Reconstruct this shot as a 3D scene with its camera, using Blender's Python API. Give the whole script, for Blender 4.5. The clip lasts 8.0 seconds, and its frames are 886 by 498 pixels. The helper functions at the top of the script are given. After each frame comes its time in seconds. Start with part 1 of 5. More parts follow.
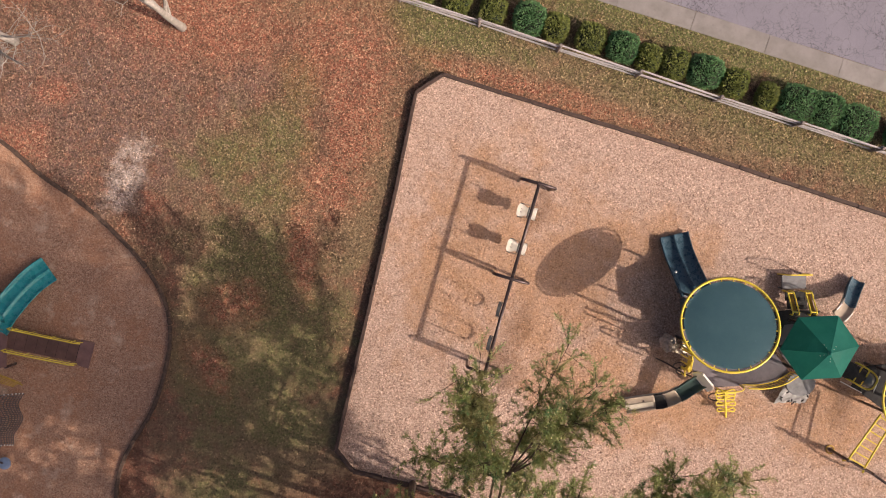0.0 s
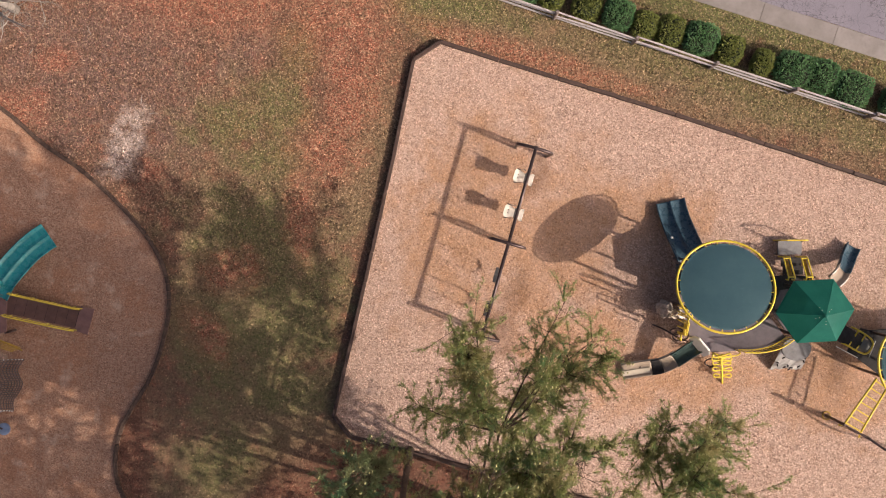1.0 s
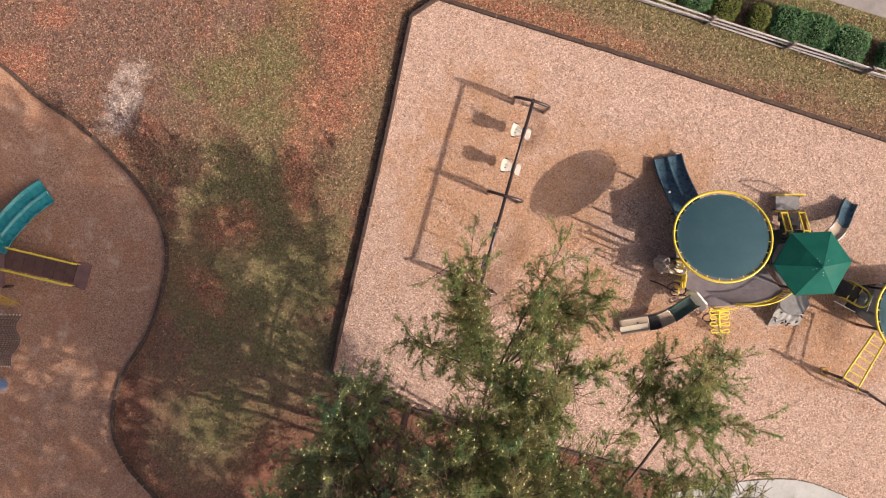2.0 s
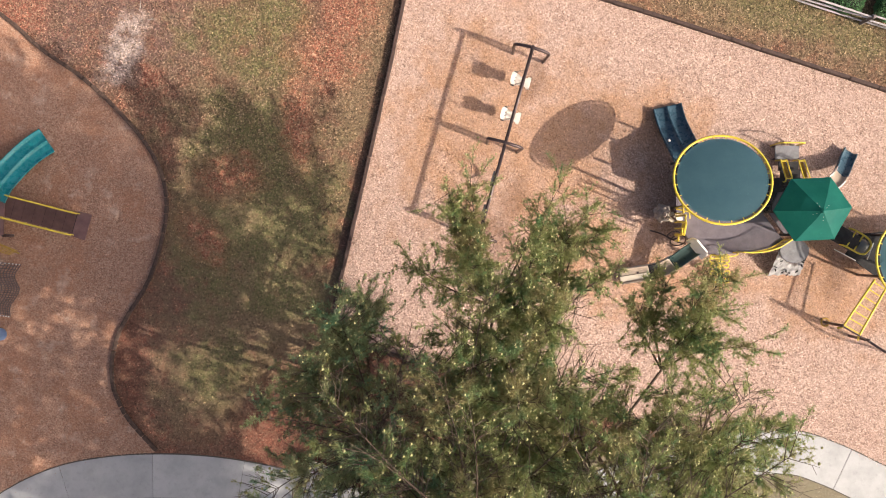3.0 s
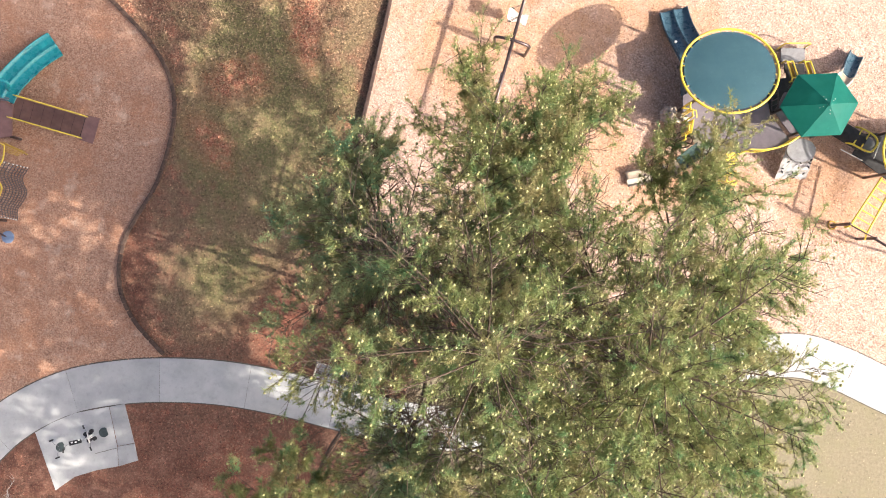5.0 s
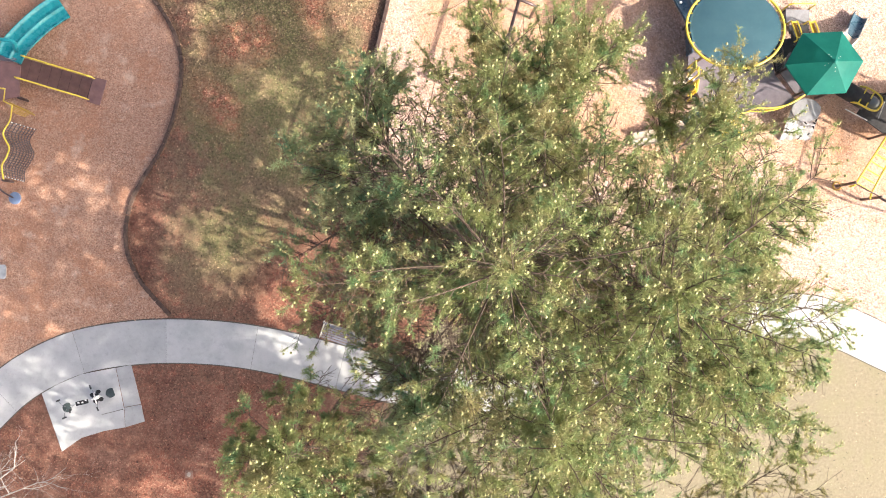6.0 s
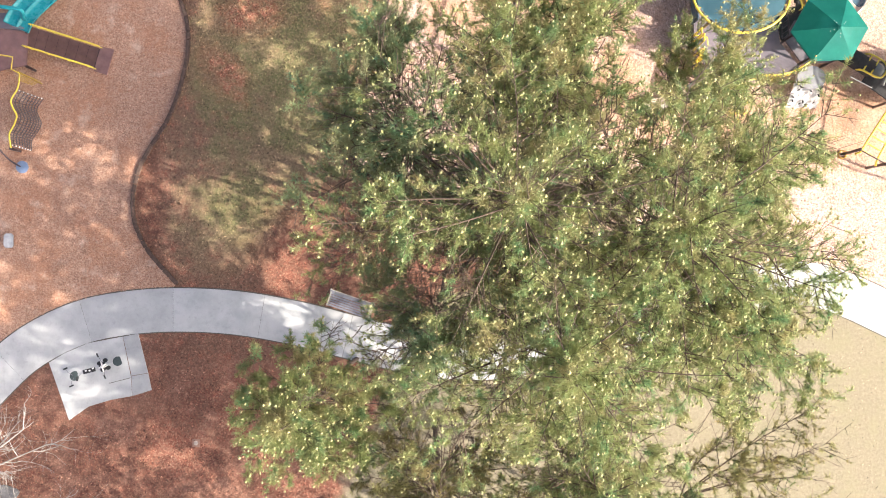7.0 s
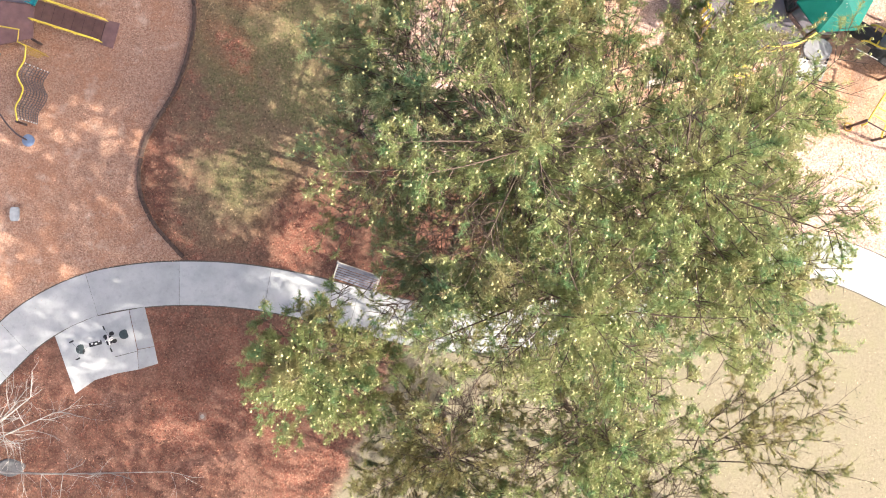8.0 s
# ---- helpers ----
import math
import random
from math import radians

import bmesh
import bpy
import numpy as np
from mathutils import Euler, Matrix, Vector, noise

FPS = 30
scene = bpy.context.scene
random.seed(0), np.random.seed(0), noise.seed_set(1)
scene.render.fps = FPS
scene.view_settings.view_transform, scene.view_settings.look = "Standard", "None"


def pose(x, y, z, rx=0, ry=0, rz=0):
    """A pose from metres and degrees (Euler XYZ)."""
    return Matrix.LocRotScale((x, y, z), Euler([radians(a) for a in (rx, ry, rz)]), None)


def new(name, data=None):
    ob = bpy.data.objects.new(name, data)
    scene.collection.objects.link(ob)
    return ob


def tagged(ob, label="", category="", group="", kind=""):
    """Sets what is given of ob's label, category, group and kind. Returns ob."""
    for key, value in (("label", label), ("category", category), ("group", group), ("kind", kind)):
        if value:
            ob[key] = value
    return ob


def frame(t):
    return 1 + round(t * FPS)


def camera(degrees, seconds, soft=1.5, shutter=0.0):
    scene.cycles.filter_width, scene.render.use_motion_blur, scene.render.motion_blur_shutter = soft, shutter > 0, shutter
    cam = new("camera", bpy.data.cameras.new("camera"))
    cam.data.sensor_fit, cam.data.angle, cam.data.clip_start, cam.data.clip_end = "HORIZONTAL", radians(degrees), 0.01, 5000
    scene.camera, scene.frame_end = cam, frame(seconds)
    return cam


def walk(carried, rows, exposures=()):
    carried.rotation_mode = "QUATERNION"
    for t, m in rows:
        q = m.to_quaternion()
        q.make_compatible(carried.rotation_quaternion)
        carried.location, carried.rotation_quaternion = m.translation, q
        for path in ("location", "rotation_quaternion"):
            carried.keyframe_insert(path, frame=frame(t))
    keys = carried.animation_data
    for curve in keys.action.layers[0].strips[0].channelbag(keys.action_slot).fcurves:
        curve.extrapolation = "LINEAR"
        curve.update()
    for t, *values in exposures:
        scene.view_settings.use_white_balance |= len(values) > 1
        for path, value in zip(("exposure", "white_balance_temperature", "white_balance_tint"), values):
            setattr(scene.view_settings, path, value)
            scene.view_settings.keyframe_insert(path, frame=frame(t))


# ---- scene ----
cam = camera(52.0, 8.0, soft=1.0)
PATH = [
    (0.0, -0.010, -0.022, 36.514, -2.128, -0.225, -0.002),
    (0.5, 0.069, -0.746, 36.669, -1.937, -0.171, -0.017),
    (1.0, 0.159, -1.634, 36.764, -1.706, -0.122, -0.022),
    (1.5, 0.243, -2.653, 36.817, -1.447, -0.079, -0.022),
    (2.0, 0.306, -3.769, 36.841, -1.171, -0.044, -0.018),
    (2.5, 0.340, -4.950, 36.850, -0.889, -0.019, -0.014),
    (3.0, 0.341, -6.160, 36.851, -0.608, -0.004, -0.012),
    (3.5, 0.306, -7.368, 36.853, -0.337, -0.000, -0.012),
    (4.0, 0.237, -8.545, 36.860, -0.080, -0.007, -0.018),
    (4.5, 0.138, -9.667, 36.876, 0.157, -0.024, -0.028),
    (5.0, 0.013, -10.712, 36.901, 0.371, -0.050, -0.045),
    (5.5, -0.131, -11.668, 36.933, 0.561, -0.084, -0.069),
    (6.0, -0.288, -12.527, 36.969, 0.727, -0.123, -0.098),
    (6.5, -0.451, -13.292, 37.002, 0.868, -0.165, -0.134),
    (7.0, -0.615, -13.975, 37.023, 0.987, -0.208, -0.174),
    (7.5, -0.774, -14.598, 37.023, 1.089, -0.247, -0.218),
    (8.0, -0.927, -15.196, 36.987, 1.177, -0.280, -0.263),
]
EXPOSURES = [(0.0, -0.08, 6800, 15), (1.5, -0.01, 6750, 15), (3.0, 0.38, 6450, 11), (4.5, 0.93, 6300, 9), (6.0, 1.36, 6250, 8), (8.0, 1.44, 6150, 8)]
walk(cam, [(t, pose(x, y, z, rx, ry, rz)) for t, x, y, z, rx, ry, rz in PATH], EXPOSURES)

# ---- light ----
SUN = Vector((1.30, -0.55, 1.0)).normalized()
world = bpy.data.worlds.new("sky_world")
scene.world = world
world.use_nodes = True
wn = world.node_tree.nodes
sky = wn.new("ShaderNodeTexSky")
sky.sky_type = "NISHITA"
sky.sun_disc = False
sky.air_density = 0.5
sky.dust_density = 6.0
sky.ozone_density = 0.0
sky.sun_elevation = math.asin(SUN.z)
sky.sun_rotation = math.atan2(SUN.x, SUN.y)
world.node_tree.links.new(sky.outputs[0], wn["Background"].inputs[0])
wn["Background"].inputs[1].default_value = 0.15
sun = new("sun", bpy.data.lights.new("sun", "SUN"))
sun.data.energy = 4.8
sun.data.angle = radians(0.4)
sun.data.color = (1.0, 0.9, 0.76)
sun.matrix_world = Matrix.Translation((20, -10, 40)) @ SUN.to_track_quat("Z", "Y").to_matrix().to_4x4()


# ---- node materials ----
class Nodes:
    """Short forms for building one node material."""

    def __init__(self, name, rough=0.8, metal=0.0):
        self.mat = bpy.data.materials.new(name)
        self.mat.use_nodes = True
        self.t = self.mat.node_tree
        self.out = self.t.nodes["Principled BSDF"]
        self.out.inputs["Roughness"].default_value = rough
        self.out.inputs["Metallic"].default_value = metal
        self.coord = None

    def add(self, kind):
        return self.t.nodes.new("ShaderNode" + kind)

    def link(self, a, b):
        self.t.links.new(a, b)

    def place(self):
        if not self.coord:
            self.coord = self.add("TexCoord").outputs["Object"]
        return self.coord

    def put(self, socket, value):
        if isinstance(value, (int, float)):
            socket.default_value = value
        elif isinstance(value, tuple):
            socket.default_value = (*value, 1.0) if len(value) == 3 and socket.type == "RGBA" else value
        else:
            self.link(value, socket)

    def noise(self, scale, detail=4.0, rough=0.6, where=None):
        n = self.add("TexNoise")
        n.inputs["Scale"].default_value = scale
        n.inputs["Detail"].default_value = detail
        n.inputs["Roughness"].default_value = rough
        self.link(where or self.place(), n.inputs["Vector"])
        return n.outputs["Fac"]

    def voronoi(self, scale, feature="F1", out="Distance", where=None):
        n = self.add("TexVoronoi")
        n.feature = feature
        n.inputs["Scale"].default_value = scale
        self.link(where or self.place(), n.inputs["Vector"])
        return n.outputs[out]

    def step(self, value, lo, hi, a=0.0, b=1.0):
        n = self.add("MapRange")
        n.interpolation_type = "SMOOTHSTEP"
        self.put(n.inputs["Value"], value)
        for key, v in (("From Min", lo), ("From Max", hi), ("To Min", a), ("To Max", b)):
            n.inputs[key].default_value = v
        return n.outputs["Result"]

    def math(self, op, a, b=0.0):
        n = self.add("Math")
        n.operation = op
        self.put(n.inputs[0], a)
        self.put(n.inputs[1], b)
        return n.outputs[0]

    def mix(self, fac, a, b, mode="MIX"):
        n = self.add("Mix")
        n.data_type = "RGBA"
        n.blend_type = mode
        self.put(n.inputs[0], fac)
        self.put(n.inputs[6], a)
        self.put(n.inputs[7], b)
        return n.outputs[2]

    def ramp(self, fac, *stops):
        n = self.add("ValToRGB")
        e = n.color_ramp.elements
        for i, (at, col) in enumerate(stops):
            el = e[i] if i < 2 else e.new(at)
            el.position, el.color = at, (*col, 1.0)
        self.link(fac, n.inputs[0])
        return n.outputs[0]

    def blob(self, x, y, rx, ry, turn=0.0, warp=0.75, soft=0.6):
        """1 inside a ragged ellipse on the ground, 0 outside it."""
        m = self.add("Mapping")
        m.vector_type = "TEXTURE"
        m.inputs["Location"].default_value = (x, y, 0)
        m.inputs["Rotation"].default_value = (0, 0, radians(turn))
        m.inputs["Scale"].default_value = (rx, ry, 50)
        self.link(self.place(), m.inputs["Vector"])
        length = self.add("VectorMath")
        length.operation = "LENGTH"
        self.link(m.outputs[0], length.inputs[0])
        n = self.math("MULTIPLY", self.math("SUBTRACT", self.rag, 0.5), warp * 4)
        return self.step(self.math("ADD", length.outputs["Value"], n), 1 - soft, 1 + soft, 1.0, 0.0)

    def island(self):
        return self.add("NewGeometry").outputs["Random Per Island"]

    def toned(self, c, lo=0.55, hi=1.75):
        """Each loose piece a little darker or paler than the bed it lies on."""
        tone = self.math("ADD", self.math("MULTIPLY", self.island(), hi - lo), lo)
        both = self.add("CombineColor")
        for i in range(3):
            self.link(tone, both.inputs[i])
        return self.mix(1.0, c, both.outputs[0], "MULTIPLY")

    def chance(self):
        return self.add("ObjectInfo").outputs["Random"]

    def color(self, c):
        self.put(self.out.inputs["Base Color"], c)
        return self

    def bump(self, height, strength=0.4, distance=0.02):
        n = self.add("Bump")
        n.inputs["Strength"].default_value = strength
        n.inputs["Distance"].default_value = distance
        self.link(height, n.inputs["Height"])
        self.link(n.outputs[0], self.out.inputs["Normal"])
        return self


def plain(name, color, rough=0.5, metal=0.0, wear=0.25, scale=6.0, grain=60.0, bump=0.15):
    """Paint, plastic or metal with faded patches and fine grain."""
    k = Nodes(name, rough, metal)
    dark = tuple(c * (1 - wear) for c in color)
    light = tuple(min(1, c * (1 + wear * 0.7) + 0.02 * wear) for c in color)
    c = k.ramp(k.noise(scale, 5), (0.3, dark), (0.7, light))
    c = k.mix(k.step(k.noise(grain, 3), 0.35, 0.75, 0.0, 0.3), c, dark)
    k.color(c)
    k.put(k.out.inputs["Roughness"], k.step(k.noise(scale * 3, 3), 0.2, 0.8, max(0.05, rough - 0.12), min(1, rough + 0.15)))
    k.bump(k.noise(grain, 3), bump, 0.004)
    return k.mat


def ground_material(name="leafy_ground", loose=False):
    k = Nodes(name, 0.95)
    k.rag = k.noise(0.9, 6, 0.65)
    fine = k.noise(9, 6, 0.7)
    grain = k.voronoi(22, out="Color")
    sep = k.add("SeparateColor")
    k.link(grain, sep.inputs[0])
    speck = sep.outputs[0]
    soil = k.ramp(fine, (0.3, (0.09, 0.045, 0.03)), (0.5, (0.165, 0.085, 0.055)), (0.72, (0.255, 0.147, 0.098)))
    leaves = k.ramp(speck, (0.0, (0.15, 0.047, 0.03)), (0.35, (0.30, 0.096, 0.058)), (0.7, (0.40, 0.152, 0.094)), (1.0, (0.48, 0.28, 0.18)))
    rust = k.ramp(fine, (0.3, (0.088, 0.032, 0.021)), (0.55, (0.14, 0.052, 0.033)), (0.75, (0.20, 0.083, 0.052)))
    grass = k.ramp(fine, (0.3, (0.066, 0.074, 0.024)), (0.55, (0.145, 0.15, 0.052)), (0.78, (0.265, 0.245, 0.105)))
    olive = k.ramp(fine, (0.3, (0.115, 0.086, 0.047)), (0.55, (0.23, 0.168, 0.092)), (0.78, (0.37, 0.265, 0.15)))
    straw = k.ramp(fine, (0.3, (0.155, 0.128, 0.085)), (0.55, (0.21, 0.177, 0.118)), (0.75, (0.265, 0.226, 0.155)))
    straw = k.mix(k.step(k.noise(0.8, 5, 0.65), 0.45, 0.65, 0.0, 0.5), straw, (0.195, 0.175, 0.10))
    sand = k.ramp(fine, (0.3, (0.42, 0.33, 0.29)), (0.7, (0.62, 0.51, 0.46)))
    dirt = k.ramp(fine, (0.3, (0.12, 0.069, 0.058)), (0.7, (0.235, 0.146, 0.122)))
    c = k.mix(k.step(k.noise(1.6, 6, 0.7), 0.46, 0.68, 0.0, 0.8), soil, leaves)

    patchy = k.noise(2.6, 7, 0.75)

    def lay(c, over, amount, *blobs, least=0.12):
        total = None
        for b in blobs:
            m = k.blob(*b)
            total = m if total is None else k.math("MAXIMUM", total, m)
        total = k.math("MULTIPLY", total, k.step(patchy, 0.33, 0.6, least, 1.0))
        return k.mix(k.math("MULTIPLY", total, amount), c, over)

    c = lay(c, dirt, 0.85, (-13.6, 4.6, 4.6, 3.4, 10), (-8.1, 5.0, 1.5, 0.9, 20), (-10.5, 2.0, 1.5, 1.8))
    c = lay(c, olive, 0.8, (-7.5, -4.5, 3.6, 7.0), (7, 5.2, 16, 1.9, -17.5), (-3.0, 0.5, 1.0, 4.5, -14), (-6.5, -9, 4, 3), (-9.2, -12.0, 2.4, 2.1), least=0.8)
    c = lay(c, grass, 0.75, (-6.4, 3.0, 1.3, 1.5, 20), (-8.4, 2.3, 1.7, 0.9), (-5.5, 5.3, 0.8, 1.2), (-6.6, 0.9, 1.6, 0.8), (-0.6, 7.3, 1.3, 1.4),
            (-7.4, -2.6, 2.6, 2.2), (-5.2, -6.4, 1.4, 1.0), (-6.0, -8.8, 1.7, 0.7), (8.5, 7.9, 14, 0.8, -17.5), (-8.6, -11.5, 1.8, 1.3), (-6.0, -5.6, 2.0, 3.4, -12), (-9.0, -6.5, 1.3, 2.4), least=0.35)
    c = lay(c, leaves, 0.9, (-3.8, 6.6, 2.2, 2.0), (-3.3, 3.6, 1.1, 2.6, -10), (-4.4, 1.2, 1.4, 1.3, 30), (-5.5, -1.2, 0.6, 1.9), (-9.2, 7.6, 3.2, 1.6),
            (-15.3, 4.9, 0.8, 0.5), (-11.5, 0.4, 0.5, 0.4), (-8.4, -3.6, 1.2, 0.9, 20), (-9.3, -6.2, 0.7, 1.2, 30), (3.4, 5.1, 4.6, 0.5, -17.5), (-17, 2.9, 1.5, 0.8))
    c = lay(c, grass, 0.85, (9.5, 7.3, 20.0, 1.0, -17.5), (0.8, 7.4, 2.4, 0.9, -17.5), least=0.6)
    c = lay(c, grass, 0.6, (11.5, 4.2, 8.0, 0.8, -17.5), (15.5, 2.6, 4.0, 0.8, -17.5), least=0.4)
    c = lay(c, rust, 0.9, (-12.0, -22.0, 9.5, 5.2), (-6.4, -13.4, 1.6, 2.2, -25), (-3.2, -11.8, 3.0, 1.2), (-12.35, -11.6, 0.55, 2.3), (2.5, -14.5, 8.5, 2.6), (2.4, -19.9, 1.0, 1.4), least=0.45)
    pale = k.ramp(fine, (0.3, (0.13, 0.058, 0.038)), (0.7, (0.28, 0.145, 0.10)))
    c = k.mix(k.math("MULTIPLY", k.blob(-11.0, -21.5, 8.0, 4.6), k.step(k.noise(0.85, 6, 0.65), 0.46, 0.62, 0.0, 0.85)), c, pale)
    c = lay(c, leaves, 0.55, (-7.8, -20.5, 1.6, 2.0, 30), (-6.6, -14.0, 0.9, 1.3, -20), (-11.2, -21.5, 1.3, 1.1), (-6.0, -23.5, 1.5, 1.4))
    c = lay(c, sand, 0.9, (-12.5, 1.5, 0.75, 1.3, -20))
    # dry lawn south of the walk, with an uneven western edge
    xyz = k.add("SeparateXYZ")
    k.link(k.place(), xyz.inputs[0])
    east = k.math("ADD", xyz.outputs[0], k.math("MULTIPLY", xyz.outputs[1], -0.5))
    wob = k.math("MULTIPLY", k.math("SUBTRACT", k.rag, 0.5), 2.0)
    lawn = k.math("MULTIPLY", k.step(k.math("ADD", east, wob), 6.4, 7.4), k.step(k.math("ADD", xyz.outputs[1], wob), -15.2, -14.6, 1.0, 0.0))
    # darker and lighter specks, strongest on the open grass in the north
    crisp = k.step(xyz.outputs[1], -6.0, 1.0, 0.35, 1.0)
    c = k.mix(k.math("MULTIPLY", crisp, k.step(sep.outputs[1], 0.72, 0.92, 0.0, 0.45)), c, (0.50, 0.345, 0.225))
    c = k.mix(k.math("MULTIPLY", crisp, k.step(sep.outputs[2], 0.68, 0.92, 0.0, 0.55)), c, (0.05, 0.033, 0.02))
    c = k.mix(lawn, c, straw)
    k.color(k.toned(c, 0.38, 1.95) if loose else c)
    if not loose:
        k.bump(k.math("ADD", fine, k.math("MULTIPLY", speck, 0.6)), 0.7, 0.03)
    return k.mat


def chip_ground(name="wood_chip_bed", loose=False):
    k = Nodes(name, 0.95)
    fine = k.noise(11, 6, 0.75)
    cell = k.voronoi(23, out="Color")
    sep = k.add("SeparateColor")
    k.link(cell, sep.inputs[0])
    c = k.ramp(sep.outputs[0], (0.0, (0.26, 0.162, 0.125)), (0.3, (0.42, 0.282, 0.223)), (0.75, (0.52, 0.367, 0.297)), (1.0, (0.64, 0.475, 0.395)))
    k.rag = k.noise(0.7, 5, 0.6)
    warm = None
    for b in ((1.5, -1.5, 2.6, 4.0, -16), (8.2, -1.2, 2.6, 1.2), (9.5, -8.0, 3, 1.4), (16.0, -7.5, 2.2, 2.6), (3.8, -4.2, 1.2, 2.4), (4.6, -2.6, 2.8, 3.4), (6.2, -6.6, 2.8, 1.8)):
        m = k.blob(*b)
        warm = m if warm is None else k.math("MAXIMUM", warm, m)
    c = k.mix(k.math("MULTIPLY", warm, 0.7), c, k.ramp(fine, (0.3, (0.30, 0.145, 0.07)), (0.7, (0.56, 0.32, 0.17))))
    scuff = None
    for b in ((3.2, -4.4, 0.5, 1.2, -16), (2.6, -6.0, 0.6, 1.0), (4.1, 0.2, 0.35, 0.9, -16), (16.2, -7.6, 0.4, 1.0)):
        m = k.blob(*b)
        scuff = m if scuff is None else k.math("MAXIMUM", scuff, m)
    c = k.mix(k.math("MULTIPLY", scuff, 0.5), c, (0.15, 0.07, 0.035))
    c = k.mix(k.step(k.noise(1.3, 5), 0.35, 0.7, 0.0, 0.28), c, (0.55, 0.40, 0.34))
    c = k.mix(k.step(sep.outputs[1], 0.86, 0.97, 0.0, 0.4), c, (0.10, 0.05, 0.035))
    k.color(k.toned(c, 0.58, 1.5) if loose else c)
    if not loose:
        k.bump(k.math("ADD", fine, sep.outputs[0]), 0.7, 0.03)
    return k.mat


def mulch_ground(name="old_mulch_bed", loose=False):
    k = Nodes(name, 0.95)
    fine = k.noise(12, 6, 0.75)
    cell = k.voronoi(26, out="Color")
    sep = k.add("SeparateColor")
    k.link(cell, sep.inputs[0])
    c = k.ramp(sep.outputs[0], (0.0, (0.28, 0.15, 0.098)), (0.4, (0.40, 0.225, 0.15)), (1.0, (0.51, 0.325, 0.228)))
    c = k.mix(k.step(k.noise(0.5, 6, 0.7), 0.45, 0.62, 0.0, 0.55), c, k.ramp(fine, (0.3, (0.30, 0.125, 0.065)), (0.7, (0.53, 0.265, 0.15))))
    # pale patches painted into the mulch colour in place of sun dapples
    c = k.mix(k.step(k.noise(1.1, 5, 0.65), 0.54, 0.68, 0.0, 0.65), c, (0.58, 0.42, 0.32))
    c = k.mix(k.step(sep.outputs[1], 0.86, 0.97, 0.0, 0.32), c, (0.10, 0.06, 0.04))
    k.color(k.toned(c, 0.6, 1.5) if loose else c)
    if not loose:
        k.bump(k.math("ADD", fine, sep.outputs[0]), 0.35, 0.03)
    return k.mat


def asphalt_material():
    k = Nodes("old_asphalt", 0.9)
    fine = k.noise(40, 4, 0.8)
    c = k.ramp(fine, (0.3, (0.145, 0.132, 0.165)), (0.7, (0.23, 0.212, 0.258)))
    c = k.mix(k.step(k.noise(0.6, 5), 0.35, 0.7, 0.0, 0.4), c, (0.25, 0.23, 0.272))
    warp = k.add("VectorMath")
    warp.operation = "ADD"
    n = k.add("TexNoise")
    n.inputs["Scale"].default_value = 1.4
    n.inputs["Detail"].default_value = 5
    k.link(k.place(), n.inputs["Vector"])
    k.link(k.place(), warp.inputs[0])
    k.link(n.outputs["Color"], warp.inputs[1])
    edge = k.voronoi(1.5, "DISTANCE_TO_EDGE", "Distance", warp.outputs[0])
    edge2 = k.voronoi(4.2, "DISTANCE_TO_EDGE", "Distance", warp.outputs[0])
    net = k.step(k.noise(0.45, 3), 0.38, 0.52)
    crack = k.math("MAXIMUM", k.step(edge, 0.0, 0.02, 0.6, 0.0), k.math("MULTIPLY", k.step(edge2, 0.0, 0.05, 1.0, 0.0), net))
    c = k.mix(k.math("MULTIPLY", crack, 0.75), c, (0.05, 0.045, 0.05))
    k.color(c)
    k.bump(k.math("SUBTRACT", fine, crack), 0.5, 0.01)
    return k.mat


def concrete_material(name, base, worn):
    k = Nodes(name, 0.85)
    c = k.ramp(k.noise(1.2, 6, 0.65), (0.32, worn), (0.6, base))
    c = k.mix(k.step(k.noise(5.0, 6, 0.7), 0.5, 0.75, 0.0, 0.35), c, tuple(v * 0.6 for v in worn))
    c = k.mix(k.step(k.noise(70, 3), 0.4, 0.7, 0.0, 0.25), c, worn)
    tone = k.step(k.chance(), 0, 1, 0.86, 1.04)
    both = k.add("CombineColor")
    for i in range(3):
        k.link(tone, both.inputs[i])
    c = k.mix(1.0, c, both.outputs[0], "MULTIPLY")
    k.color(c)
    k.bump(k.noise(60, 4), 0.25, 0.005)
    return k.mat


def flake_material(name, *cols, rough=0.85):
    """Loose chips or leaves, each of its own tone."""
    k = Nodes(name, rough)
    stops = [(i / (len(cols) - 1), c) for i, c in enumerate(cols)]
    c = k.ramp(k.island(), *stops)
    c = k.mix(k.step(k.noise(40, 3), 0.3, 0.8, 0.0, 0.35), c, tuple(v * 0.55 for v in cols[0]))
    return k.color(c).mat


